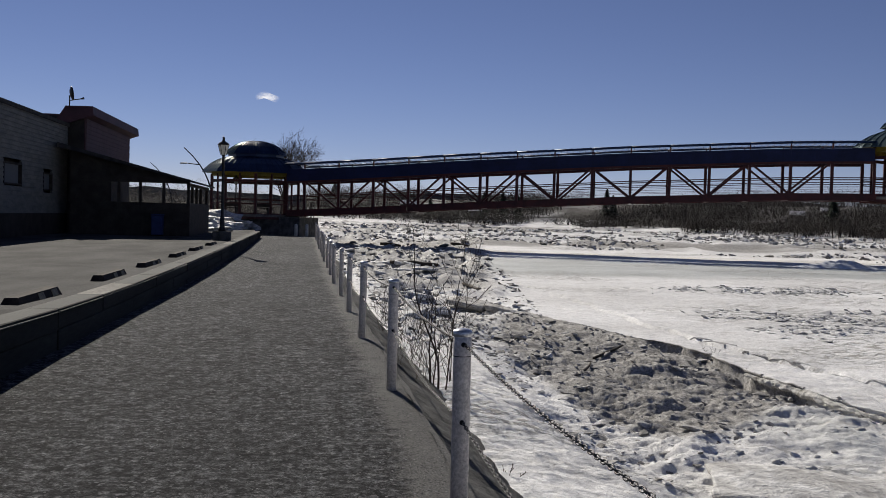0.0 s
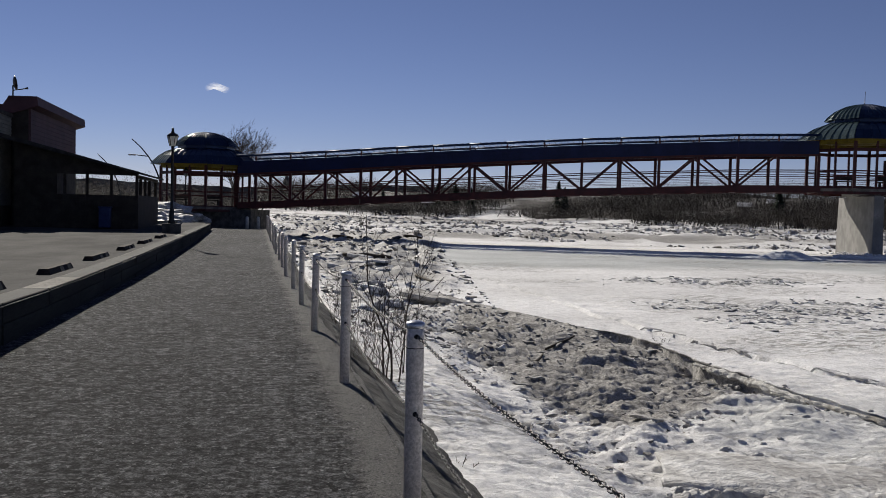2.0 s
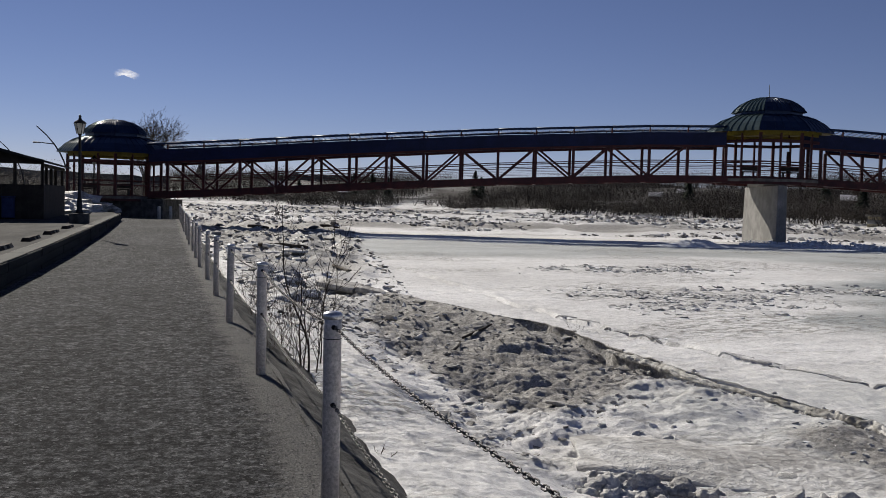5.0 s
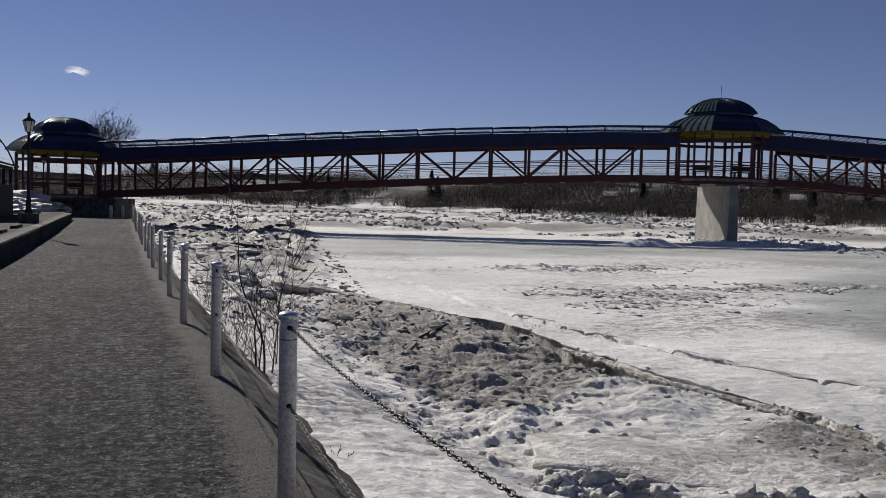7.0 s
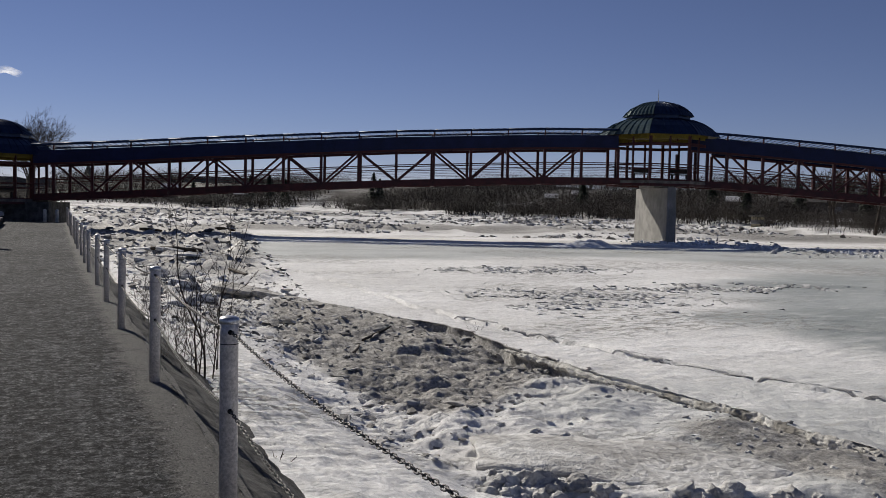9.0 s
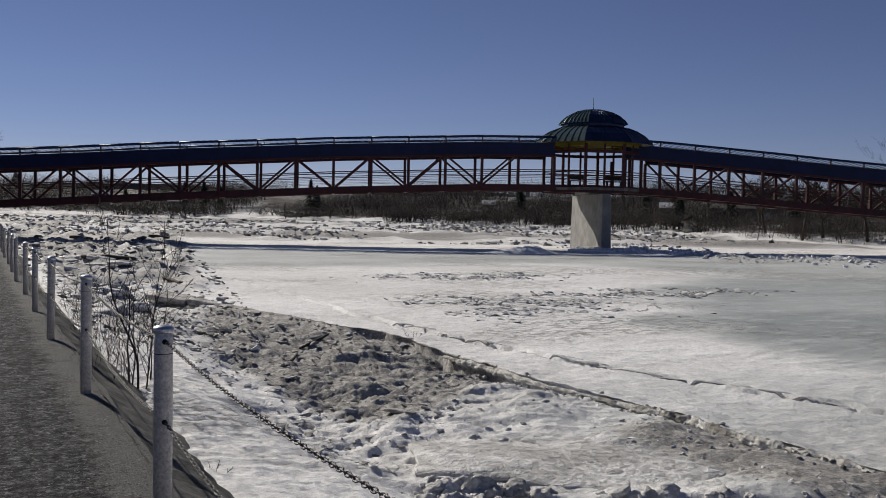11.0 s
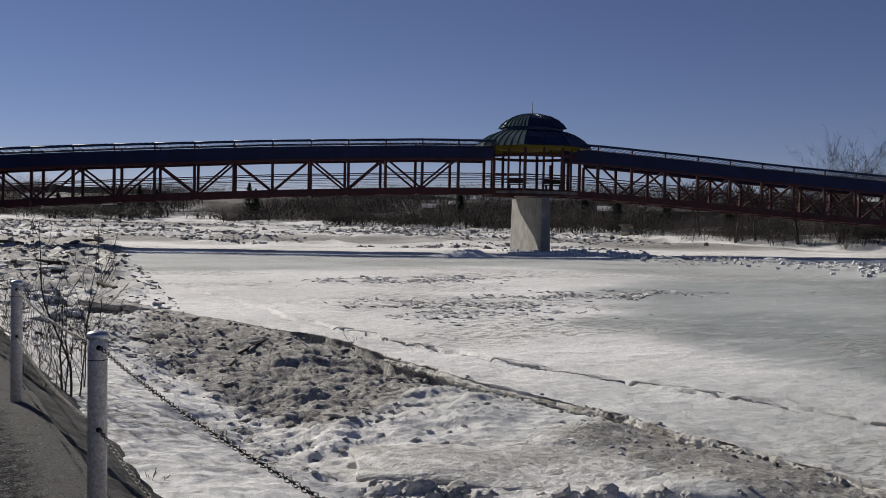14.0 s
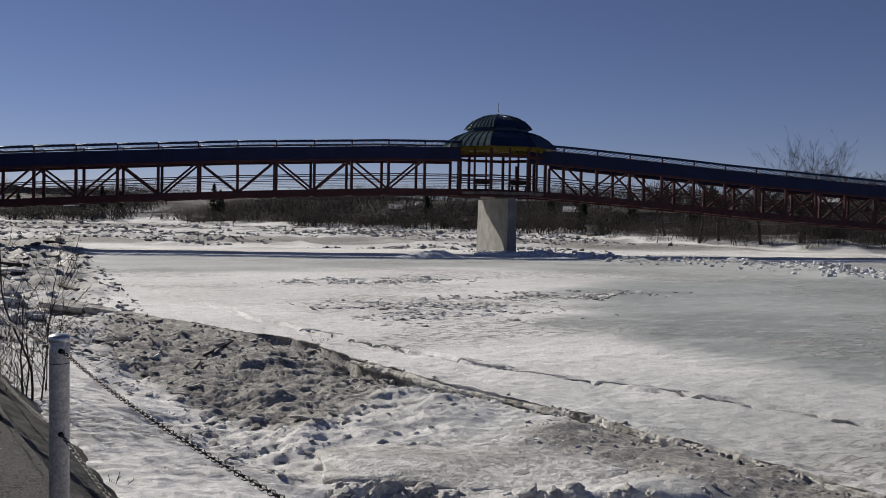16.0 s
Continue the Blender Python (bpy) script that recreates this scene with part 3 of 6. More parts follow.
    sm = np.maximum(sm, 0.5 * smooth(-3.5, -1.0, d) * (1 - smooth(9.5, 14, y)) * smooth(-0.5, 0.3, fbm(x * 0.7, y * 0.7, 3, 87) + 0.15))
    earth = smooth(5, 14, s) * np.maximum(smooth(-0.2, 0.25, fbm(x * 0.05, y * 0.05, 4, 91) + 0.15), 0.85 * smooth(35, 70, s))
    return z, mud, sm * 0.9, earth


def graded(start, fine_end, step, growth, end):
    v = list(np.arange(start, fine_end, step))
    while v[-1] < end:
        step *= growth
        v.append(v[-1] + step)
    return v


gx = np.array([-4000, -1500, -500, -150, -60, -20, -5, 0.3, 0.7] + graded(0.95, 8.6, 0.036, 1.03, 4000))
gy = np.array([-4000, -1500, -500, -150, -60, -20, -5, 0.5] + graded(3.6, 13, 0.04, 1.014, 4000))
gx = np.unique(np.concatenate([gx, [7.84, 7.87, 7.89, 7.905, 7.92, 7.95]]))
GX, GY = np.meshgrid(gx, gy)
# the columns bend so that one of them follows the plate's edge
edge = ledge_x(GY)
GX = np.where(GX <= 1.0, GX, np.where(GX < 7.9, 1.0 + (GX - 1.0) * (edge - 1.0) / 6.9, np.where(GX < 40, edge + (GX - 7.9) * (40 - edge) / 32.1, GX)))
GZ, MUD, SMO, EAR = ice_level(GX, GY, True)
for k in np.flatnonzero((gx > 7.82) & (gx < 7.9)):        # the plate's edge overhangs
    hang = 0.07 * (0.5 + fbm(gy * 1.3, gy * 0 + 4.0, 3, 29)) * (gy < 30)
    GX[:, k] += np.maximum(hang, 0) * (gx[k] - 7.82) / 0.07
nx, ny = len(gx), len(gy)
me = bpy.data.meshes.new("ground")
me.vertices.add(nx * ny)
me.vertices.foreach_set("co", np.stack([GX, GY, GZ], -1).astype(np.float32).ravel())
ii = np.arange(nx * ny).reshape(ny, nx)
quads = np.stack([ii[:-1, :-1], ii[:-1, 1:], ii[1:, 1:], ii[1:, :-1]], -1).reshape(-1, 4)
me.loops.add(quads.size)
me.loops.foreach_set("vertex_index", quads.ravel().astype(np.int32))
me.polygons.add(len(quads))
me.polygons.foreach_set("loop_start", np.arange(0, quads.size, 4, dtype=np.int32))
me.polygons.foreach_set("use_smooth", np.ones(len(quads), dtype=bool))
me.update(calc_edges=True)
for key, v in (("mud", MUD), ("smooth_ice", SMO), ("bank", EAR)):
    me.attributes.new(key, "FLOAT", "POINT").data.foreach_set("value", v.astype(np.float32).ravel())
me.materials.append(MAT["ice"])
tagged(new("ground", me), "frozen river with snow, grey ice and dirty rubble", "frozen river", kind="structure")


def path_level(y):
    return np.interp(y, (5, 9, 13, 17, 21, 30, 45, 66), (0.01, -0.01, -0.05, -0.11, -0.17, -0.23, -0.22, -0.05))


# the riverside path, asphalt with a sandy border
px = np.array([-2.78, -2.3, -1.8, -1.2, -0.6, 0.0, 0.2, 0.4, 0.6, 0.75, 0.9, 0.98, 1.03])
py = np.array([-8, -4, -1] + graded(1, 20, 0.25, 1.08, 66.0))
PX, PY = np.meshgrid(px, py)
edge = fbm(PY * 0.8, PX * 0 + 2.0, 3, 5) * 0.06
PZ = path_level(PY) + fbm(PX * 0.7, PY * 0.5, 3, 15) * 0.015 - 0.05 * smooth(0.85, 1.05, PX)
PX2 = PX + np.where(PX > 0.8, edge, 0)
idx = np.arange(PX.size).reshape(PX.shape)
pf = np.stack([idx[:-1, :-1], idx[:-1, 1:], idx[1:, 1:], idx[1:, :-1]], -1).reshape(-1, 4).tolist()
path = data_part("pavement", np.stack([PX2, PY, PZ], -1).reshape(-1, 3), pf, MAT["path"])
path.data.attributes.new("sand", "FLOAT", "POINT").data.foreach_set("value", (smooth(0.34, 0.86, PX) * 0.9 + (1 - smooth(-2.6, -1.9, PX)) * 0.25).astype(np.float32).ravel())
for p in path.data.polygons:
    p.use_smooth = True
tagged(path, "grey gritty asphalt riverside path with sandy border", "path", kind="structure")

# sloping concrete flank below the path's edge
fy = np.array([-8, -3] + graded(0.5, 20, 0.12, 1.08, 66.0))
prof = ((0.97, 0.02), (1.03, -0.05), (1.18, -0.14), (1.34, -0.24), (1.52, -0.36), (1.72, -0.52), (1.74, -1.2))
vs, fs = [], []
for y in fy:
    for k, (x, z) in enumerate(prof):
        j = noise.noise(Vector((x * 2, y * 0.9, 3.0))) * 0.03 + noise.noise(Vector((x * 9, y * 5, 3.0))) * 0.025
        vs.append((x + j * (k > 0), y, float(path_level(y)) - 0.04 + z + j))
for r in range(len(fy) - 1):
    for k in range(len(prof) - 1):
        a = r * len(prof) + k
        fs.append((a, a + 1, a + len(prof) + 1, a + len(prof)))
tagged(data_part("embankment", vs, fs, MAT["old_concrete"]), "sloping stained concrete flank of the riverside path", "embankment", kind="structure")

def lot_level(y):
    return float(np.interp(y, (5, 9, 12, 16, 24, 40, 62), (0.52, 0.47, 0.38, 0.33, 0.29, 0.27, 0.29)))


# parking ground and its timber retaining wall
ly = [-30, -10, 0, 5, 7, 9, 10.5, 12, 14, 16, 20, 24, 30, 40, 50, 62, 90, 160]
lx = [-160, -60, -30, -20, -14, -10, -8, -6.5, -5, -4, -3.06]
vs, fs = [], []
for y in ly:
    for x in lx:
        vs.append((x if y < 63 or x < -4 else -4.6, y, lot_level(y) + 0.04 * noise.noise(Vector((x * 0.3, y * 0.3, 1)))))
for r in range(len(ly) - 1):
    for k in range(len(lx) - 1):
        a = r * len(lx) + k
        fs.append((a, a + 1, a + len(lx) + 1, a + len(lx)))
tagged(data_part("parking_ground", vs, fs, MAT["lot"]), "sanded grey asphalt parking ground behind the retaining wall", "parking lot", kind="structure")

wall = thing("retaining_wall", pose(-2.72, 0, 0), "low dark timber retaining wall with pale cap", "retaining wall", kind="structure")
rnd = random.Random(4)
y = -8.0
while y < 61:
    e = min(y + 2.39, 61.7)
    t0, t1 = lot_level(y) + 0.03, lot_level(e) + 0.03
    for k in range(3):
        q0, q1 = -0.45 + (t0 + 0.31) * k / 3 + 0.15 * (k > 0), -0.45 + (t0 + 0.31) * (k + 1) / 3 + 0.15
        j = rnd.uniform(-0.012, 0.012)
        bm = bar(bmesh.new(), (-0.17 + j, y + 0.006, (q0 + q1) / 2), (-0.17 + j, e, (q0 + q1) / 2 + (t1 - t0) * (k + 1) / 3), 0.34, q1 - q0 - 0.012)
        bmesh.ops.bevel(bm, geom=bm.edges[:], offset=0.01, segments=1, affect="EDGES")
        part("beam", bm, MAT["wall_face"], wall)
    j = rnd.uniform(-0.006, 0.006)
    bm = bar(bmesh.new(), (-0.18, y + 0.006, t0 - 0.03 + j), (-0.18, e, t1 - 0.03 + j), 0.40, 0.06)
    bmesh.ops.bevel(bm, geom=bm.edges[:], offset=0.025, segments=2, affect="EDGES")
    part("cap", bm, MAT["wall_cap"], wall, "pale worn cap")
    y += 2.4

# ---------------------------------------------------------------- fence of posts and chains
POST_X, POST_Y0, PITCH = 0.82, 4.73, 3.92
spots = [(0.97, 0.81)] + [(POST_X + 0.02 * math.sin(i * 2.1), POST_Y0 + PITCH * i) for i in range(16)]


def fence_post():
    p = thing("fence_post", pose(0, 0, 0), "grey round metal fence post with domed cap", "fence post", "posts along the path")
    bm = bmesh.new()
    lathe(bm, [(0.0, -0.1), (0.046, -0.1), (0.046, 0.925), (0.0475, 0.93), (0.0475, 0.945), (0.046, 0.95), (0.046, 1.0), (0.0, 1.0)], 24)
    part("shaft", bm, MAT["post"], p)
    bm = bmesh.new()
    lathe(bm, [(0.0, 0.985), (0.049, 0.985), (0.051, 0.99), (0.051, 1.004), (0.047, 1.013), (0.03, 1.021), (0.0, 1.025)], 24)
    part("cap", bm, MAT["cap"], p, "bright metal cap")
    bm = bmesh.new()
    lathe(bm, [(0.0455, 0.882), (0.0468, 0.882), (0.0468, 0.886), (0.0455, 0.886)], 24)
    part("groove", bm, MAT["hole"], p, "dark scored line")
    for z in (0.955 - 0.01, 0.55):
        for s in (-1, 1):
            bm = bmesh.new()
            m = pose(0.0, s * 0.0462, z, 90, 0, 0)
            bmesh.ops.create_cone(bm, cap_ends=True, segments=14, radius1=0.013, radius2=0.013, depth=0.004, matrix=m)
            part("chain_hole", bm, MAT["hole"], p, "dark hole")
    return p


first = fence_post()
for i, (x, y) in enumerate(spots):
    m = pose(x, y, float(path_level(y)), rnd.uniform(-0.5, 0.5), rnd.uniform(-0.6, 0.6), rnd.uniform(-10, 10))
    if i == 0:
        first.matrix_basis = m
    else:
        copy_thing(first, m)


def link_ring(bm, centre, along, flat, length, width, wire, n, k):
    """One oval link."""
    side = along.cross(flat).normalized()
    rings = []
    for i in range(n):
        a = i * math.tau / n
        c, s = math.cos(a), math.sin(a)
        r = centre + along * (length / 2 - wire) * c * (1.0 if abs(c) < 0.9 else 1.02) + flat * (width / 2 - wire) * max(-1, min(1, s * 1.25))
        out = (along * c + flat * s).normalized()
        rings.append([bm.verts.new(r + (out * math.cos(j * math.tau / k) + side * math.sin(j * math.tau / k)) * wire) for j in range(k)])
    for i in range(n):
        a, b = rings[i], rings[(i + 1) % n]
        for j in range(k):
            f = bm.faces.new([a[j], b[j], b[(j + 1) % k], a[(j + 1) % k]])
            f.smooth = True


def chain(a, b, sag, detail):
    a, b = Vector(a), Vector(b)
    bm = bmesh.new()
    span = (b - a).length
    pitch = 0.029
    count = int(span / pitch)
    n, k = ((12, 6), (8, 4), (6, 3))[detail]
    for i in range(count):
        t = (i + 0.5) / count
        p = a.lerp(b, t) - Vector((0, 0, sag * 4 * t * (1 - t)))
        along = ((b - a) - Vector((0, 0, sag * 4 * (1 - 2 * t)))).normalized()
        s = along.cross(Vector((0, 0, 1))).normalized()
        u = s.cross(along)
        turn = math.radians(45 + 90 * (i % 2)) + 0.25 * math.sin(i * 1.7)
        link_ring(bm, p, along, s * math.cos(turn) + u * math.sin(turn), pitch * 1.42, 0.0205, 0.0029, n, k)
    return bm


for i in range(len(spots) - 1):
    (x0, y0), (x1, y1) = spots[i], spots[i + 1]
    z0, z1 = float(path_level(y0)), float(path_level(y1))
    for h, sag in ((0.945, 0.07 if i == 0 else 0.05), (0.55, 0.12 if i == 0 else 0.07)):
        bm = chain((x0, y0 + 0.05, z0 + h), (x1, y1 - 0.05, z1 + h), sag, 0 if i < 2 else 1 if i < 4 else 2)
        tagged(part("chain", bm, MAT["chain"]), "weathered steel link chain slung between grey posts", "chain", "chains along the path")

# ---------------------------------------------------------------- covered footbridge
# s runs along the bridge from its foot point, d across it (0 at the near truss)
NEAR, WIDTH, BAY = 70.0, 3.5, 2.75
S_END = 80.0
ZS = (-34, -24, -18.6, -13.2, 0, 11, 19.9, 25.3, 34, 39.3, 52.4, 82)
ZB = (0.85, 1.36, 1.70, 2.10, 2.90, 3.38, 3.52, 3.30, 2.72, 2.32, 1.50, -0.3)


def chord(s):
    return float(np.interp(s, ZS, ZB))


def bp(s, d, z):
    """A place on the bridge."""
    n = NEAR + d
    return (n * BX + s * BY, n * BY - s * BX, z)


BRIDGE_TURN = pose(0, 0, 0, 0, 0, -19.5)
bridge = thing("footbridge", pose(0, 0, 0), "long arched covered footbridge with red trusses and navy panels", "footbridge")
stations = [BAY * k for k in range(-9, 30)]
runs = [(-26.2, stations[0])] + list(zip(stations, stations[1:]))
for d in (0.0, WIDTH):
    for a, b in runs:
        mid = (a + b) / 2
        for name, off, w, h, key in (("bottom_chord", 0.27, 0.24, 0.50, "red"), ("top_chord", 2.66, 0.20, 0.16, "red"), ("side_panel", 3.20, 0.08, 0.92, "blue")):
            if name != "bottom_chord" and 16.6 < mid < (23.6 if d else 22.2):
                continue                              # open under the pavilion
            bm = bar(bmesh.new(), bp(a, d, chord(a) + off), bp(b, d, chord(b) + off), w, h)
            part(name, bm, MAT[key], bridge, "navy blue panel" if key == "blue" else "")
        for off in (1.62, 1.28):
            bm = bar(bmesh.new(), bp(a, d + (0.16 if d == 0 else -0.16), chord(a) + off), bp(b, d + (0.16 if d == 0 else -0.16), chord(b) + off), 0.06, 0.07 if off > 1.5 else 0.05)
            part("handrail", bm, MAT["rail"], bridge)
        for q in range(2):
            off = 0.78 + q * 0.25
            bm = bar(bmesh.new(), bp(a, d + (0.16 if d == 0 else -0.16), chord(a) + off), bp(b, d + (0.16 if d == 0 else -0.16), chord(b) + off), 0.02, 0.02)
            part("wire", bm, MAT["rail"], bridge)
    for s in stations:
        if abs(s - 19.25) < 1.0:
            continue
        z = chord(s)
        part("upright", bar(bmesh.new(), bp(s, d, z + 0.5), bp(s, d, z + 2.6), 0.20, 0.20, (BX, BY, 0)), MAT["red"], bridge)
        part("roof_stub", bar(bmesh.new(), bp(s, d, z + 3.64), bp(s, d, z + 4.03), 0.10, 0.10, (BX, BY, 0)), MAT["red"], bridge)
    for k, s in enumerate(stations):
        if (k - 9) % 2 == 0 and not 14 < s < 23:
            for t in (s - BAY, s + BAY):
                if t < stations[0] - 0.1 or t > stations[-1] or 17.5 < t < 22:
                    continue
                part("diagonal", bar(bmesh.new(), bp(s + (0.12 if t > s else -0.12), d, chord(s) + 0.52), bp(t + (-0.15 if t > s else 0.15), d, chord(t) + 2.6), 0.14, 0.14, (BX, BY, 0)), MAT["red"], bridge)
for a, b in runs:
    bm = bmesh.new()
    bar(bm, bp(a, WIDTH / 2, chord(a) + 0.40), bp(b, WIDTH / 2, chord(b) + 0.40), WIDTH - 0.3, 0.14)
    part("deck", bm, MAT["deck"], bridge, "grey boarded deck")
    part("floor_beam", bar(bmesh.new(), bp(b, 0.1, chord(b) + 0.16), bp(b, WIDTH - 0.1, chord(b) + 0.16), 0.16, 0.26), MAT["red"], bridge)
    # shallow vaulted roof with seams
    if 16.6 < (a + b) / 2 < 22.2:
        continue
    bm = bmesh.new()
    cols = 8
    grid = []
    for s in (a, b):
        row = []
        for q in range(cols + 1):
            u = q / cols
            row.append((bp(s, -0.35 + u * (WIDTH + 0.7), chord(s) + 4.02 + 0.16 * math.sin(math.pi * u)), bp(s, -0.35 + u * (WIDTH + 0.7), chord(s) + 4.08 + 0.16 * math.sin(math.pi * u))))
        grid.append(row)
    vv = [[[bm.verts.new(p) for p in c] for c in row] for row in grid]
    for q in range(cols):
        bm.faces.new([vv[0][q][1], vv[0][q + 1][1], vv[1][q + 1][1], vv[1][q][1]])
        bm.faces.new([vv[0][q][0], vv[1][q][0], vv[1][q + 1][0], vv[0][q + 1][0]])
    for q in (0, cols):
        bm.faces.new([vv[0][q][0], vv[0][q][1], vv[1][q][1], vv[1][q][0]])
    ribs = bmesh.new()
    for k in range(6):
        s = a + (b - a) * (k + 0.5) / 6
        pts = [bp(s, -0.36 + u / 8 * (WIDTH + 0.72), chord(s) + 4.11 + 0.16 * math.sin(math.pi * u / 8)) for u in range(9)]
        for p, q2 in zip(pts, pts[1:]):
            bar(ribs, p, q2, 0.035, 0.06)
    part("roof_ribs", ribs, MAT["blue_roof"], bridge, "dark blue roof ribs")
    for dd in (-0.36, WIDTH + 0.36):
        part("eave_tube", tube(bmesh.new(), [bp(a, dd, chord(a) + 4.05), bp(b, dd, chord(b) + 4.05)], 0.09, 8), MAT["blue_roof"], bridge)
    part("roof_sheet", bm, clear, bridge, "clear weathered roof sheet")


def octagon(r, z, k, turn=22.5):
    a = radians(turn + 45 * k)
    return Vector((r * math.cos(a), r * math.sin(a), z))


def tier(profile, facet):
    """One facet of an eight-sided domed roof, with standing seams."""
    bm = bmesh.new()
    rows = []
    for r, z in profile:
        p, q = octagon(r, z, facet), octagon(r, z, facet + 1)
        rows.append([bm.verts.new(p.lerp(q, u / 6)) for u in range(7)])
    for a, b in zip(rows, rows[1:]):
        for u in range(6):
            bm.faces.new([a[u], a[u + 1], b[u + 1], b[u]])
    for u in range(7):
        for (r0, z0), (r1, z1) in zip(profile, profile[1:]):
            p = octagon(r0, z0, facet).lerp(octagon(r0, z0, facet + 1), u / 6)
            q = octagon(r1, z1, facet).lerp(octagon(r1, z1, facet + 1), u / 6)
            if (q - p).length > 1e-3:
                bar(bm, p + Vector((0, 0, 0.02)), q + Vector((0, 0, 0.02)), 0.035, 0.05)
    return bm


def pavilion(s, zbase, label, size=(1.0, 1.0)):
    """An eight-sided two-tier lookout roof on posts; zbase is the deck level."""
    x, y, _ = bp(s, WIDTH / 2, 0)
    e = thing("pavilion", pose(x, y, zbase, 0, 0, -19.5) @ Matrix.Diagonal((size[0], size[0], size[1], 1)), label, "pavilion", "pavilions of the footbridge")
    low = [(4.62, 3.30), (4.42, 3.56), (3.95, 3.98), (3.35, 4.34), (2.75, 4.56), (2.2, 4.66)]
    up = [(2.68, 4.86), (2.45, 5.16), (2.05, 5.5), (1.5, 5.78), (0.8, 5.96), (0.02, 6.02)]
    for k in range(8):
        a = radians(22.5 + 45 * (k + 0.5))
        # left facets get the lit copy, the others the darker one
        key = "lit_roof" if math.cos(a) < -0.3 else "blue_roof"
        part("roof_panel", tier(low, k), MAT[key], e, "standing-seam metal roof panel")
        part("dome_panel", tier(up, k), MAT[key], e, "standing-seam metal roof panel")
        bm = bar(bmesh.new(), octagon(3.72, 3.2, k), octagon(3.72, 3.2, k + 1), 0.10, 0.34)
        part("fascia", bm, MAT["yellow"], e, "yellow fascia board")
        bm = bmesh.new()
        fv = [bm.verts.new(v) for v in (octagon(4.56, 3.31, k), octagon(4.56, 3.31, k + 1), octagon(2.3, 3.55, k + 1), octagon(2.3, 3.55, k))]
        bm.faces.new(fv)
        part("soffit", bm, MAT["yellow"], e, "yellow soffit")
        part("collar", bar(bmesh.new(), octagon(2.35, 4.76, k), octagon(2.35, 4.76, k + 1), 0.08, 0.26), MAT["blue_roof"], e)
        p = octagon(3.75, 0, k)
        part("post", bar(bmesh.new(), (p.x, p.y, -0.1), (p.x, p.y, 3.2), 0.2, 0.2, (1, 0, 0)), MAT["red"], e)
        q = octagon(3.75, 0, k + 1)
        mid = (p + q) / 2
        if abs(mid.y) > 1.4:
            part("post", bar(bmesh.new(), (mid.x, mid.y, -0.1), (mid.x, mid.y, 3.2), 0.14, 0.14, (1, 0, 0)), MAT["red"], e)
            for off in (1.15, 0.8):
                part("handrail", bar(bmesh.new(), (p.x, p.y, off), (q.x, q.y, off), 0.06, 0.07), MAT["rail"], e)
            part("beam", bar(bmesh.new(), (p.x, p.y, 2.62), (q.x, q.y, 2.62), 0.16, 0.22), MAT["red"], e)
            part("edge_beam", bar(bmesh.new(), (p.x, p.y, -0.22), (q.x, q.y, -0.22), 0.2, 0.46), MAT["red"], e)
    bm = bmesh.new()
    rim = [octagon(3.9, -0.06, k) for k in range(8)]
    lo = [bm.verts.new(v - Vector((0, 0, 0.2))) for v in rim]
    hi = [bm.verts.new(v) for v in rim]
    bm.faces.new(hi)
    bm.faces.new(lo[::-1])
    for k in range(8):
        bm.faces.new([lo[k], lo[(k + 1) % 8], hi[(k + 1) % 8], hi[k]])
    part("floor", bm, MAT["deck"], e)
    if size[0] == 1.0:
        bm = bmesh.new()
        lathe(bm, [(0.0, 5.9), (0.10, 6.0), (0.06, 6.1), (0.025, 6.15), (0.018, 6.95), (0.0, 7.0)], 10)
        part("finial", bm, MAT["black"], e, "thin dark finial rod")
    for t in (-1.6, 1.3):
        bm = box(bmesh.new(), (t - 0.7, -1.9, 0.42), (t + 0.7, -1.5, 0.5), 0.02)
        box(bm, (t - 0.6, -1.85, 0.0), (t - 0.5, -1.55, 0.42))
        box(bm, (t + 0.5, -1.85, 0.0), (t + 0.6, -1.55, 0.42))
        box(bm, (t - 0.7, -1.52, 0.55), (t + 0.7, -1.46, 0.9), 0.02)
        part("bench", bm, MAT["dark_wood"], e, "dark wooden bench")
    return e


pavilion(19.9, 3.85, "pier pavilion with two-tier blue-green domed metal roof")
pavilion(-29.5, 1.42, "bank pavilion with two-tier blue-green domed metal roof", (0.91, 0.96))

# pier and abutment
x, y, _ = bp(19.9, WIDTH / 2, 0)
pier = thing("bridge_pier", pose(x, y, 0, 0, 0, -19.5), "grey concrete blade pier standing in river ice", "bridge pier")
bm = box(bmesh.new(), (-0.31, -4.3, -1.6), (0.31, 4.6, 3.30), 0.04)
for v in bm.verts:                       # slight batter towards the foot
    v.co.x *= 1.0 + 0.05 * (3.3 - v.co.z)
    v.co.y *= 1.0 + 0.006 * (3.3 - v.co.z)
part("shaft", bm, MAT["concrete"], pier)
bm = box(bmesh.new(), (-0.75, -2.2, 3.302), (0.75, 2.2, 3.56), 0.02)
part("bearing_plinth", bm, MAT["concrete"], pier)
x, y, _ = bp(-26.3, 0.0, 0)
ab = thing("abutment", pose(x, y, 0, 0, 0, -19.5), "grey concrete bridge abutment at the path's end", "abutment")
# front wall in the dark concrete, its shade put into the colour
part("front_wall", box(bmesh.new(), (-0.4, -0.3, -1.2), (1.3, 4.2, 1.20), 0.03), MAT["old_concrete"], ab)
# dark mass added to fill the deep shade below the bank pavilion
part("underside_shade_wall", box(bmesh.new(), (-8.5, -0.1, -1.0), (-0.402, 0.5, 1.0), 0.03), MAT["old_concrete"], ab)

# ---------------------------------------------------------------- buildings beside the parking ground
def wall_thing(name, label, category):
    return thing(name, pose(0, 0, 0), label, category)


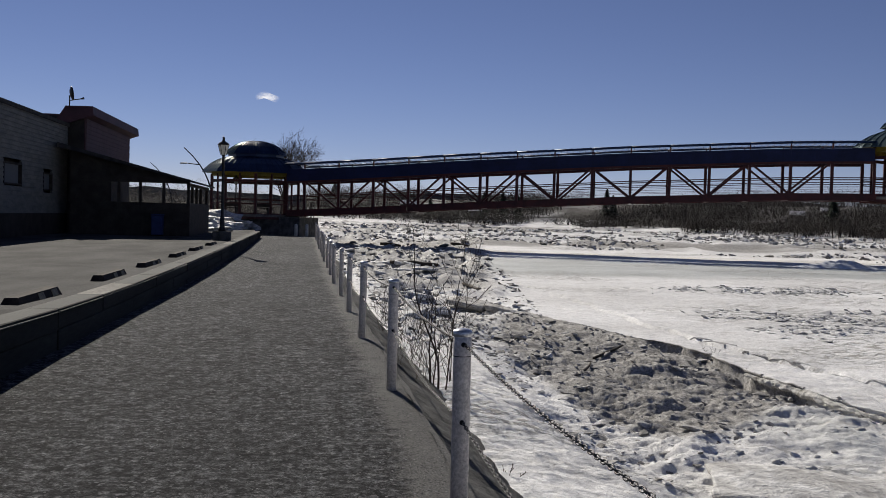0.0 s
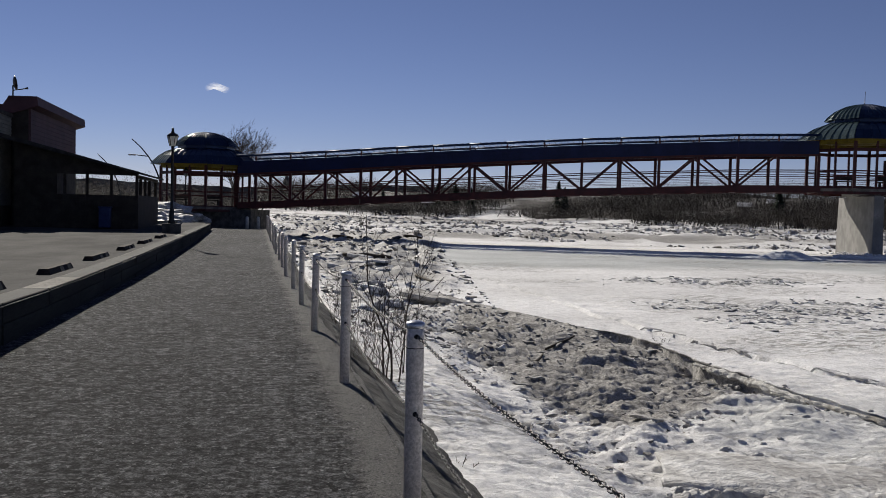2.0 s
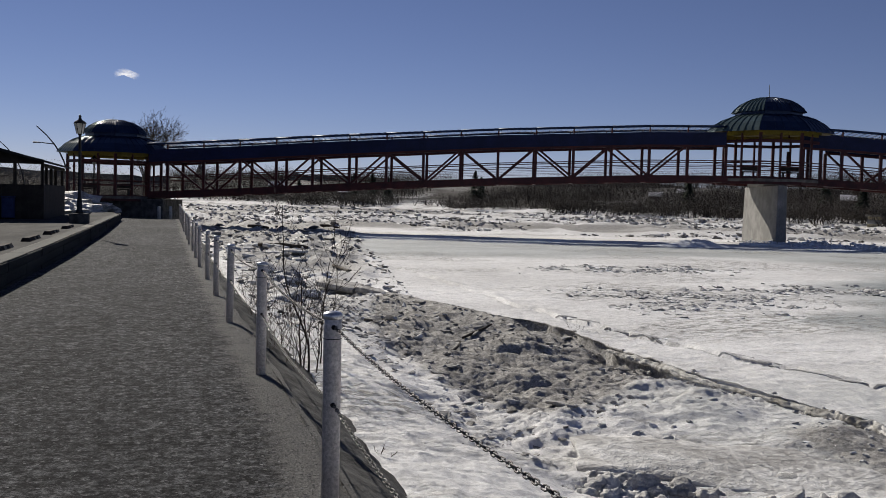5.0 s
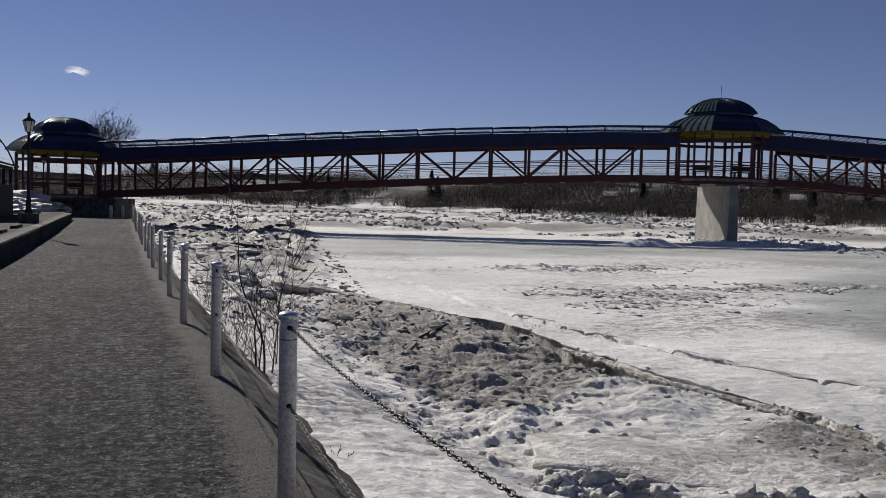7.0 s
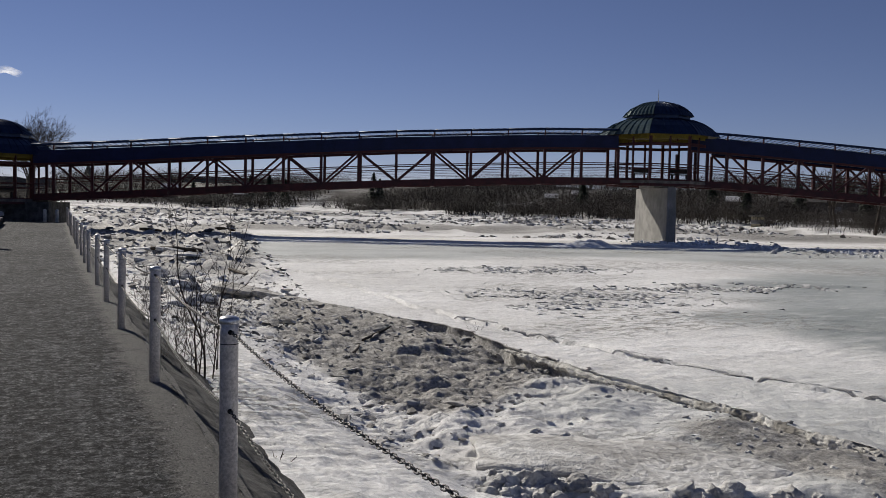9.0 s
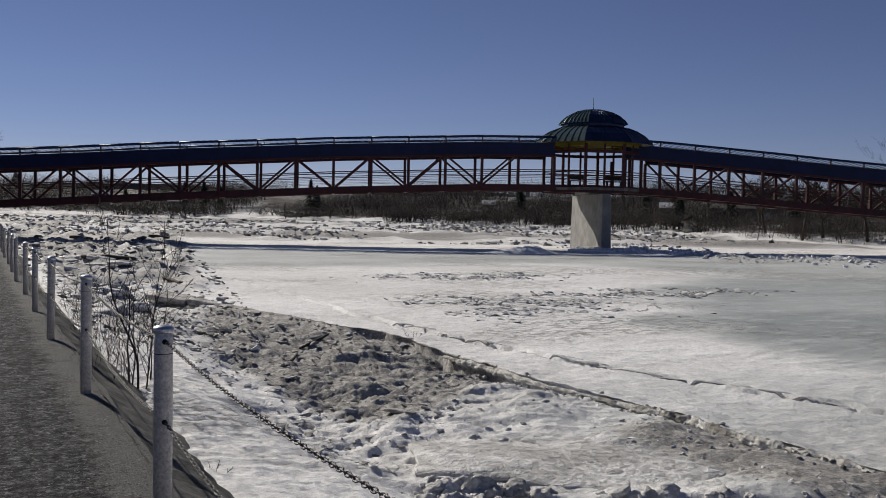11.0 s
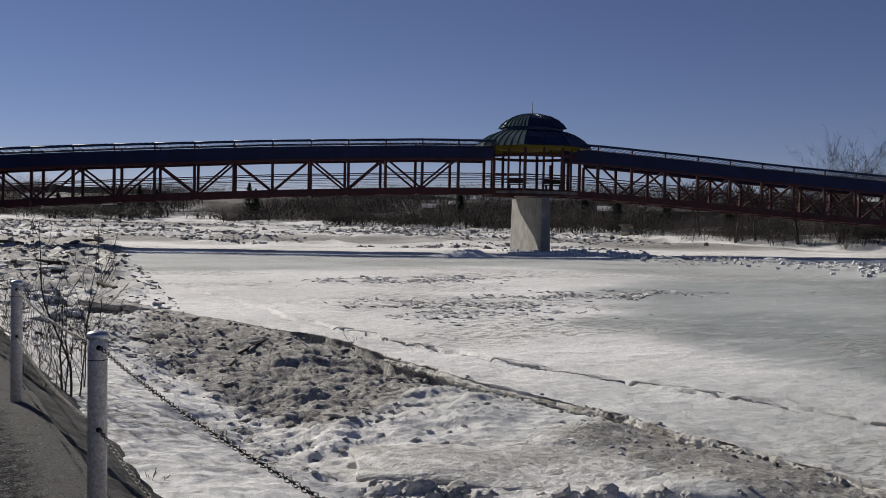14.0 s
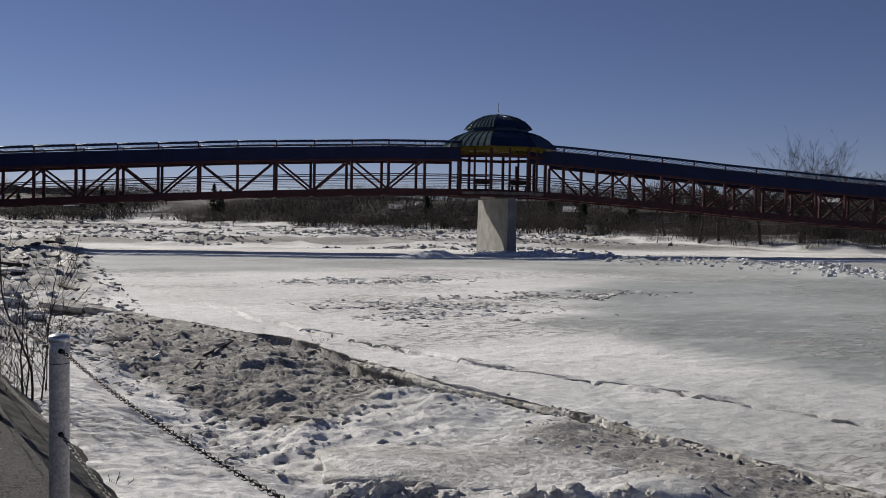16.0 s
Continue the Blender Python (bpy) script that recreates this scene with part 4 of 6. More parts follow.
shop = wall_thing("clapboard_building", "low brown clapboard building with flat roof and small windows", "building")
SX = -11.8
openings = ((39.7, 42.0, 2.48, 3.26), (45.5, 46.9, 2.36, 3.05), (33.0, 35.2, 2.48, 3.26))
for k in range(24):                       # lapped boards, cut round the windows
    z0 = 1.25 + k * 0.185
    cuts = sorted((a, b) for a, b, c, d in openings if z0 + 0.18 > c - 0.08 and z0 < d + 0.08)
    a = 18.0
    for lo, hi in cuts + [(50.2, 99)]:
        bm = bmesh.new()
        e_ = min(lo - 0.06, 50.2)
        q_ = [bm.verts.new(p) for yy in (a, e_) for p in ((SX - 0.06, yy, z0), (SX + 0.05, yy, z0), (SX + 0.005, yy, z0 + 0.19), (SX - 0.06, yy, z0 + 0.19))]
        for f_ in ((0, 1, 2, 3), (7, 6, 5, 4), (1, 5, 6, 2), (0, 4, 5, 1), (3, 2, 6, 7)):
            bm.faces.new([q_[i] for i in f_])
        part("clapboard", bm, MAT["siding"], shop)
        a = hi + 0.06
part("base_wall", box(bmesh.new(), (SX - 0.25, 18, 0.1), (SX + 0.03, 50.2, 1.25), 0.01), MAT["dark_wood"], shop, "dark base wall")
part("north_wall", box(bmesh.new(), (SX - 12, 50.0, 0.1), (SX - 0.05, 50.2, 5.6)), MAT["siding"], shop)
part("south_wall", box(bmesh.new(), (SX - 12, 18.0, 0.1), (SX - 0.05, 18.2, 5.6)), MAT["siding"], shop)
part("back_panel", box(bmesh.new(), (SX - 0.6, 18.2, 0.1), (SX - 0.45, 50.0, 5.6)), MAT["dark_wood"], shop)
part("roof", box(bmesh.new(), (SX - 12.1, 17.8, 5.56), (SX + 0.12, 50.3, 5.74), 0.02), MAT["shingle"], shop, "dark flat roof edge")
for a, b, c, d in openings:
    w = part("window", box(bmesh.new(), (SX - 0.12, a, c), (SX - 0.09, b, d)), glass, shop, "window pane with its pale reflection put into the colour")
    bm = bmesh.new()
    for lo, hi in (((a - 0.06, c - 0.06), (b + 0.06, c)), ((a - 0.06, d), (b + 0.06, d + 0.06)), ((a - 0.06, c), (a, d)), ((b, c), (b + 0.06, d))):
        box(bm, (SX - 0.1, lo[0], lo[1]), (SX + 0.05, hi[0], hi[1]))
    part("window_frame", bm, MAT["dark_wood"], w)
bm = bmesh.new()
tube(bm, [(SX + 0.08, 50.0, 0.4), (SX + 0.08, 50.0, 2.6)], 0.06, 8)
part("downpipe", bm, MAT["trim"], shop, "pale downpipe")

red = wall_thing("red_building", "tall faded red building with overhanging flat roof", "building")
bm = box(bmesh.new(), (-18.0, 49.9, 0.1), (-10.95, 62.0, 6.2))
part("body", bm, MAT["red_siding"], red)
# dark sheets over the red body stand in for shade on these two walls
part("lower_shade_panel", box(bmesh.new(), (-10.948, 49.9, 0.1), (-10.90, 62.0, 4.15)), MAT["dark_wood"], red, "dark sheet for the shade on the lower wall")
part("end_shade_panel", box(bmesh.new(), (-18.0, 49.84, 0.1), (-11.0, 49.896, 6.1)), MAT["dark_wood"], red, "dark sheet for the shade on the end wall")
bm = bmesh.new()
sec = ((-12.4, 5.7), (-11.85, 6.6), (-10.55, 6.62), (-10.5, 6.17), (-12.3, 5.55))
front = [bm.verts.new((x, 49.6, z)) for x, z in sec]
back = [bm.verts.new((x + 0.0, 62.8, z)) for x, z in sec]
bm.faces.new(front)
bm.faces.new(back[::-1])
for k in range(len(sec)):
    bm.faces.new([front[k], back[k], back[(k + 1) % len(sec)], front[(k + 1) % len(sec)]])
part("roof", bm, MAT["red_siding"], red, "dark red roof fascia")
for k in range(9):
    part("siding_board", box(bmesh.new(), (-10.95, 50.0, 4.2 + k * 0.22), (-10.92, 62.0, 4.2 + k * 0.22 + 0.205), 0.006), MAT["red_siding"], red)
dish = thing("satellite_dish", pose(-11.75, 50.0, 6.6), "dark satellite dish on a short mast", "satellite dish")
part("mast", tube(bmesh.new(), [(0, 0, 0), (0, 0, 0.55)], 0.035, 8), MAT["black"], dish)
bm = bmesh.new()
lathe(bm, [(0.0, 0.0), (0.2, 0.02), (0.34, 0.07), (0.42, 0.13), (0.40, 0.135), (0.3, 0.07), (0.0, 0.02)], 20)
bm.transform(pose(0.0, 0.05, 0.66, 0, 80, 25) @ Matrix.Diagonal((0.85, 0.85, 0.85, 1)))
part("reflector", bm, MAT["black"], dish)
part("feed_arm", tube(bmesh.new(), [(0.0, 0.0, 0.30), (0.5, -0.1, 0.38), (0.72, -0.15, 0.42)], [0.025, 0.025, 0.06], 8), MAT["black"], dish)

porch = wall_thing("covered_terrace", "dark wooden covered terrace with sloping shed roof", "terrace")
PW, PE, PS, PN = -11.1, -5.5, 47.5, 57.0


def porch_roof(x):
    return 4.49 + (x - PW) * (2.98 - 4.49) / (-5.3 - PW)


bm = bmesh.new()
sec = ((PW - 0.5, porch_roof(PW - 0.5)), (-5.2, porch_roof(-5.2)), (-5.2, porch_roof(-5.2) - 0.10), (PW - 0.5, porch_roof(PW - 0.5) - 0.22))
front = [bm.verts.new((x, PS - 0.45, z)) for x, z in sec]
back = [bm.verts.new((x, PN, z)) for x, z in sec]
bm.faces.new(front[::-1])
bm.faces.new(back)
for k in range(4):
    bm.faces.new([front[k], front[(k + 1) % 4], back[(k + 1) % 4], back[k]])
part("roof", bm, MAT["shingle"], porch, "dark shingled shed roof")
part("header", box(bmesh.new(), (PW, PS, 2.84), (PE, PS + 0.16, 3.05)), MAT["dark_wood"], porch)
bm = bmesh.new()
hv = [bm.verts.new(p) for p in ((PW, PS + 0.05, 3.05), (PE, PS + 0.05, 3.05), (PE, PS + 0.05, porch_roof(PE) - 0.16), (PW, PS + 0.05, porch_roof(PW) - 0.22))]
hv2 = [bm.verts.new(v.co + Vector((0, 0.08, 0))) for v in hv]
bm.faces.new(hv)
bm.faces.new(hv2[::-1])
for k in range(4):
    bm.faces.new([hv[k], hv2[k], hv2[(k + 1) % 4], hv[(k + 1) % 4]])
part("gable_board", bm, MAT["dark_wood"], porch)
part("east_header", box(bmesh.new(), (PE - 0.16, PS + 0.16, 2.72), (PE, PN, 2.88)), MAT["dark_wood"], porch)
x = PW
while x < PE - 0.01:                      # boarded half walls
    part("board", box(bmesh.new(), (x, PS, 0.22), (min(x + 0.198, PE), PS + 0.05, 1.88), 0.004), MAT["dark_wood"], porch)
    x += 0.2
yb = PS + 0.05
while yb < PN - 0.1:
    part("board", box(bmesh.new(), (PE - 0.05, yb, 0.22), (PE, yb + 0.198, 1.90), 0.004), MAT["dark_wood"], porch)
    yb += 0.2
for x in (-8.85, -7.85, -6.75, PE - 0.08):
    part("post", box(bmesh.new(), (x - 0.07, PS + 0.06, 0.22), (x + 0.07, PS + 0.20, 2.84), 0.01), MAT["dark_wood"], porch)
for yb in (49.6, 51.6, 53.6, 56.8):
    part("post", box(bmesh.new(), (PE - 0.2, yb - 0.07, 0.22), (PE - 0.06, yb + 0.07, 2.74), 0.01), MAT["dark_wood"], porch)
part("solid_wall", box(bmesh.new(), (PW, PS + 0.055, 1.8), (-9.2, PS + 0.12, 2.84)), MAT["dark_wood"], porch)
part("floor", box(bmesh.new(), (PW, PS + 0.06, 0.1), (PE - 0.06, PN, 0.42)), MAT["deck"], porch)
bin_ = thing("wheeled_bin", pose(-6.95, 47.1, lot_level(47)), "blue plastic wheeled bin beside the terrace", "bin")
bm = box(bmesh.new(), (-0.25, -0.28, 0.06), (0.25, 0.28, 0.98), 0.03)
part("body", bm, MAT["bin"], bin_)
part("lid", box(bmesh.new(), (-0.28, -0.31, 0.985), (0.28, 0.31, 1.05), 0.02), MAT["bin"], bin_)
for s in (-1, 1):
    bm = bmesh.new()
    bmesh.ops.create_cone(bm, cap_ends=True, segments=14, radius1=0.1, radius2=0.1, depth=0.05, matrix=pose(s * 0.22, 0.24, 0.1, 0, 90, 0))
    part("wheel", bm, MAT["black"], bin_)

# ---------------------------------------------------------------- lamps
lamp = thing("lantern_lamp", pose(-3.55, 42.8, lot_level(42)), "black lantern street lamp on a concrete foot", "street lamp")
part("foot", box(bmesh.new(), (-0.38, -0.38, -0.05), (0.38, 0.38, 0.42), 0.03), MAT["old_concrete"], lamp, "square concrete foot")
bm = bmesh.new()
lathe(bm, [(0.0, 0.42), (0.16, 0.42), (0.16, 0.5), (0.11, 0.6), (0.10, 1.0), (0.065, 1.1), (0.055, 3.7), (0.09, 3.75), (0.0, 3.8)], 16)
part("pole", bm, MAT["black"], lamp)
bm = bmesh.new()
lathe(bm, [(0.0, 3.78), (0.12, 3.78), (0.22, 4.18), (0.22, 4.2), (0.0, 4.2)], 6, smooth=False)
part("lantern", bm, MAT["lamp_glass"], lamp, "milky tapered lantern")
for k in range(6):
    a = k * math.tau / 6
    part("lantern_rib", tube(bmesh.new(), [(0.125 * math.cos(a), 0.125 * math.sin(a), 3.77), (0.23 * math.cos(a), 0.23 * math.sin(a), 4.2)], 0.014, 5), MAT["black"], lamp)
bm = bmesh.new()
lathe(bm, [(0.0, 4.2), (0.27, 4.2), (0.2, 4.3), (0.08, 4.36), (0.05, 4.46), (0.06, 4.52), (0.0, 4.6)], 12)
part("hood", bm, MAT["black"], lamp)

copy_thing(lamp, pose(-5.5, 79.0, 0.0))


def bow_lamp(x, y, flip):
    e = thing("bow_street_lamp", pose(x, y, 0.3), "tall curved dark street lamp with side arm", "street lamp", "curved street lamps")
    pts = [(-flip * 2.9 * (k / 9) ** 3, 0, 7.3 * k / 9) for k in range(10)]
    part("mast", tube(bmesh.new(), pts, [0.11 - 0.007 * k for k in range(10)], 8), MAT["black"], e)
    px_, pz_ = pts[7][0], pts[7][2]
    part("arm", tube(bmesh.new(), [(px_, 0, pz_), (px_ - flip * 1.1, 0, pz_ + 0.1)], 0.05, 6), MAT["black"], e)
    part("head", box(bmesh.new(), (px_ - flip * 1.5 - 0.35, -0.14, pz_ + 0.03), (px_ - flip * 1.5 + 0.35, 0.14, pz_ + 0.17), 0.05), MAT["trim"], e, "pale lamp head")


bow_lamp(-8.75, 95, 1)
bow_lamp(-17.0, 128, 1)

# timber wheel stops at the edge of the parking ground
for y0, y1 in ((8.0, 9.9), (12.0, 14.0), (16.9, 19.0), (21.3, 23.6), (26.3, 28.5), (30.8, 33.3), (36, 38.4)):
    e = thing("wheel_stop", pose(-3.48, (y0 + y1) / 2, lot_level((y0 + y1) / 2) - 0.02), "dark tarred timber wheel stop with cream patches", "wheel stop", "wheel stops")
    L = (y1 - y0) / 2
    bm = bmesh.new()
    ends = []
    for yy in (-L, L):
        ends.append([bm.verts.new((x, yy * (1 if z < 0.1 else 0.93), z + 0.02 * (noise.noise(Vector((yy, x, z))))) ) for x, z in ((-0.13, 0), (0.13, 0), (0.08, 0.12), (-0.08, 0.12))])
    bm.faces.new(ends[0][::-1])
    bm.faces.new(ends[1])
    for k in range(4):
        bm.faces.new([ends[0][k], ends[0][(k + 1) % 4], ends[1][(k + 1) % 4], ends[1][k]])
    bmesh.ops.recalc_face_normals(bm, faces=bm.faces[:])
    part("beam", bm, MAT["timber"], e)
    for q in ((-0.12, 0.14), (0.52, 0.80)):
        bm = bmesh.new()
        bm.faces.new([bm.verts.new(p) for p in ((0.128, q[0] * L, 0.015), (0.128, q[1] * L, 0.015), (0.090, q[1] * L, 0.105), (0.090, q[0] * L, 0.105))])
        g = bmesh.ops.extrude_face_region(bm, geom=bm.faces[:])
        bmesh.ops.translate(bm, verts=[v for v in g["geom"] if isinstance(v, bmesh.types.BMVert)], vec=(0.006, 0, 0.002))
        part("painted_patch", bm, MAT["patch"], e, "worn cream patch")


# ---------------------------------------------------------------- ice blocks
def block_shapes(count, seed):
    r = random.Random(seed)
    out = []
    for _ in range(count):
        bm = bmesh.new()
        for _k in range(16):
            v = Vector((r.uniform(-1, 1), r.uniform(-1, 1), r.uniform(-1, 1)))
            m = max(abs(v.x), abs(v.y), abs(v.z))
            v = v / m * r.uniform(0.78, 1.0)
            bm.verts.new(v * 0.5)
        g = bmesh.ops.convex_hull(bm, input=bm.verts[:])
        bmesh.ops.delete(bm, geom=[v for v in bm.verts if not v.link_faces], context="VERTS")
        bm.verts.index_update()
        vs = np.array([v.co[:] for v in bm.verts])
        fs = [[v.index for v in f.verts] for f in bm.faces]
        out.append((vs, fs))
        bm.free()
    return out


SHAPES = block_shapes(14, 11)


def lump(seed):
    """A rounded, uneven clod."""
    bm = bmesh.new()
    bmesh.ops.create_icosphere(bm, subdivisions=3, radius=0.55)
    vs = np.array([(v.co * (1 + 0.5 * noise.noise(v.co * 2.4 + Vector((seed * 3, 0, 0))) + 0.3 * noise.noise(v.co * 5 + Vector((0, seed, 0))) + 0.22 * noise.noise(v.co * 11 + Vector((0, 0, seed)))))[:] for v in bm.verts])
    fs = [[v.index for v in f.verts] for f in bm.faces]
    bm.free()
    return vs, fs


LUMPS = [lump(k) for k in range(9)]


def placed(r, x, y, z, size, flat, sink=0.3, tilt=0.28, kinds=None):
    kinds = kinds or SHAPES
    vs, fs = kinds[r.randrange(len(kinds))]
    e = Euler((r.gauss(0, tilt), r.gauss(0, tilt), r.uniform(0, 6.28))).to_matrix()
    sc = np.array([size * r.uniform(0.7, 1.5), size * r.uniform(0.6, 1.1), size * flat * r.uniform(0.6, 1.3)])
    return (vs * sc) @ np.array(e).T + np.array([x, y, z + sc[2] * (0.5 - sink)]), fs


def block_field(name, label, material, spots_, flat, seed, sink=0.3, tilt=0.28, kinds=None):
    r = random.Random(seed)
    V, Fc, n = [], [], 0
    at = np.array(spots_)
    for (x, y, size), z in zip(spots_, ice_level(at[:, 0], at[:, 1])):
        v, f = placed(r, x, y, z, size, flat, sink, tilt, kinds)
        V.append(v)
        Fc.extend([[i + n for i in q] for q in f])
        n += len(v)
    ob = data_part(name, np.concatenate(V), Fc, material)
    if kinds is LUMPS:
        ob.data.polygons.foreach_set("use_smooth", [True] * len(ob.data.polygons))
    tagged(ob, label, "ice rubble", kind="stuff")


r = random.Random(21)
left = [(x, y, r.choice((0.08, 0.12, 0.18, 0.26, 0.42)) * r.uniform(0.6, 1.2) * (0.22 + y / 60)) for x, y in ((1.8 + (4.1 + (y0 - 22) * 0.16) * r.random() ** 1.15, y0) for y0 in (16 + 58 * r.random() ** 1.2 for _ in range(2300)))]
block_field("ice_rubble", "heaped dirty ice blocks along the bank", MAT["dark_chunk"], left[::4] + left[1::4], 0.26, 1, 0.4, 0.25)
block_field("ice_rubble", "heaped snowy ice blocks along the bank", MAT["chunk"], left[2::4] + left[3::4], 0.26, 2, 0.4, 0.25)
right = []
for _ in range(1700):
    y = 22 + 34 * r.random() ** 1.5
    x = float(np.interp(y, (10, 29, 35, 41, 45, 53, 62), (43, 45, 46.6, 46.8, 44, 43.4, 42))) + r.gauss(0, 1.5)
    right.append((x, y, r.choice((0.10, 0.17, 0.28)) * r.uniform(0.6, 1.3)))
block_field("ice_rubble", "ridge of clean white ice blocks", MAT["snow"], right, 0.7, 3)
px_, py_, _ = bp(19.9, WIDTH / 2 - 4.3, 0)
ring = [(px_ + r.gauss(-0.7, 0.6) + 0.8 * q, py_ + r.gauss(0, 0.5) + 2.3 * q, r.uniform(0.12, 0.34)) for q in (r.uniform(-0.3, 2.6) for _ in range(260))]
block_field("ice_rubble", "white ice blocks piled against the pier", MAT["snow"], ring, 0.6, 4)
rng = np.random.default_rng(17)
n_, s_ = rng.uniform(78, 215, 24000), rng.uniform(-30, 62, 24000)
fx, fy = n_ * BX + s_ * n_ / 90 * BY, n_ * BY - s_ * n_ / 90 * BX
keep = (shore_distance(fx, fy) < -1) & (fbm(fx * 0.045, fy * 0.045, 3, 5) > 0.02)
far = [(x, y, r.choice((0.2, 0.32, 0.5, 0.85)) * r.uniform(0.6, 1.2)) for x, y in zip(fx[keep][:6500], fy[keep][:6500])]
far = [(x, y, q * (0.65 if math.hypot(x, y) < 125 else 1.0)) for x, y, q in far]
block_field("ice_rubble", "field of broken grey ice blocks", MAT["dark_chunk"], far[::2], 0.45, 5)
block_field("ice_rubble", "field of broken white ice blocks", MAT["chunk"], far[1::2], 0.45, 9)
mudp, palep = [], []
while len(mudp) < 1500:
    y = 8.6 + 16.4 * r.random() ** 1.1
    x = r.uniform(2.9, float(np.interp(y, LEDGE_Y, LEDGE_X)) - 0.1)
    if noise.noise(Vector((x * 0.8, y * 0.8, 2))) > -0.25 and y - 9.4 > (x - 4.3) * 0.9:
        mudp.append((x, y, r.choice((0.03, 0.045, 0.06, 0.09, 0.15)) * r.uniform(0.6, 1.3)))
for _ in range(260):
    y = 8.0 + 15 * r.random()
    palep.append((r.uniform(3.0, float(np.interp(y, LEDGE_Y, LEDGE_X)) - 0.2), y, r.choice((0.03, 0.05, 0.09)) * r.uniform(0.6, 1.3)))
block_field("ice_rubble", "pale broken ice pieces in the mud", MAT["chunk"], palep, 0.3, 16, 0.45, 0.3)
block_field("ice_rubble", "small muddy broken ice pieces", MAT["mud_plate"], mudp, 0.25, 6, 0.45, 0.22)
lipp = []
for q in range(170):
    y = r.uniform(4.5, 21)
    lipp.append((float(ledge_x(np.array([y]))[0]) + r.gauss(-0.10, 0.07), y, r.uniform(0.02, 0.08)))
block_field("ice_rubble", "dirty lumps along the broken ice edge", MAT["mud_plate"], lipp, 0.7, 7, 0.55, 0.3, LUMPS)

# the crumbled, clotted rim of the plate where the path passes it nearest
ry_ = np.arange(3.8, 15.0, 0.014)
ra_ = np.linspace(-2.3, 1.9, 22)
RY, RA = np.meshgrid(ry_, ra_, indexing="ij")
rim_r = 0.030 + 0.055 * (1 - smooth(9.0, 11.5, RY)) * (0.7 + 0.6 * fbm(RY * 1.1, RY * 0 + 2, 3, 91)) + 0.03 * smooth(11.5, 13, RY) * (1 - smooth(14, 15, RY))
rim_r = rim_r * (1 + 0.55 * fbm(RY * 7, RA * 1.1, 4, 93, 0.65) + 0.5 * (ridge(RY * 4.5, RA * 0.9, 3, 97) - 0.5))
rim_x = ledge_x(RY) + 0.005 + np.sin(RA) * rim_r * 1.2
rim_z = ICE - 0.035 + np.cos(RA) * rim_r
hi_ = np.arange(RY.size).reshape(RY.shape)
rim_ob = data_part("ice_rim", np.stack([rim_x, RY, rim_z], -1).reshape(-1, 3), np.stack([hi_[:-1, :-1], hi_[:-1, 1:], hi_[1:, 1:], hi_[1:, :-1]], -1).reshape(-1, 4).tolist(), MAT["rim"])
rim_ob.data.polygons.foreach_set("use_smooth", [True] * len(rim_ob.data.polygons))
tagged(rim_ob, "crumbled grey-brown rim of the broken ice plate", "ice rim", kind="structure")
nearp = [(3.6 + 2.4 * q + r.gauss(0, 0.12), 7.75 - 1.45 * q + r.gauss(-0.2, 0.12), r.uniform(0.05, 0.22)) for q in (r.random() for _ in range(130))]
nearp += [(r.uniform(1.7, 4.5), r.uniform(5, 16), r.uniform(0.012, 0.025)) for _ in range(40)]
nearp += [(r.uniform(4.2, 6.8), r.uniform(8.9, 11.2), r.uniform(0.03, 0.10)) for _ in range(16)]
nearp += [(r.uniform(6.6, 7.8), r.uniform(4.5, 9.5), r.uniform(0.02, 0.06)) for _ in range(60)]
block_field("ice_rubble", "snowy lumps below the path", MAT["slab"], nearp, 0.7, 8, 0.55, 0.3, LUMPS)


# wind-cut crust: thin loose scales in patches on the plate
scales = []
while len(scales) < 3600:
    cx, cy, rx, ry = r.choice(((13.6, 22.6, 3.2, 2.8), (17.6, 33.6, 3.6, 1.6), (20.5, 25, 3.5, 1.2)))
    x, y = cx + r.gauss(0, 0.55) * rx, cy + r.gauss(0, 0.55) * ry
    if noise.noise(Vector((x * 0.9, y * 0.6, 2))) > -0.1 and x > 10.5:
        scales.append((x, y, r.choice((0.05, 0.08, 0.13, 0.2)) * r.uniform(0.6, 1.3)))
block_field("snow_crust", "thin broken snow scales on the ice plate", MAT["crust"], scales, 0.16, 14, 0.3, 0.2)

# a low broken lip along the crack that crosses the plate
V, Fc = [], []
cy = np.arange(5.5, 19.5, 0.06)
cx = np.interp(cy, (5, 7.2, 9.5, 11.8, 14.1, 17.2, 22), (11.6, 11.1, 10.45, 9.65, 8.95, 8.5, 8.3)) + fbm(cy * 1.2, cy * 0, 5, 31, 0.6) * 0.16
lift = 0.004 + 0.03 * np.maximum(0, fbm(cy * 1.7, cy * 0 + 5, 4, 33) + 0.18)
for q, (x, y, z) in enumerate(zip(cx, cy, ice_level(cx, cy))):
    V += [(x - 0.01, y, z - 0.03), (x - 0.03, y, z + lift[q]), (x + 0.06, y, z + lift[q] * 0.9), (x + 0.26, y, z - 0.02)]
for q in range(len(cy) - 1):
    for k in range(3):
        Fc.append((4 * q + k, 4 * q + k + 1, 4 * q + k + 5, 4 * q + k + 4))
tagged(data_part("crack_lip", V, Fc, MAT["slab"]), "low broken snow lip along a crack in the ice", "ice crack", kind="structure")


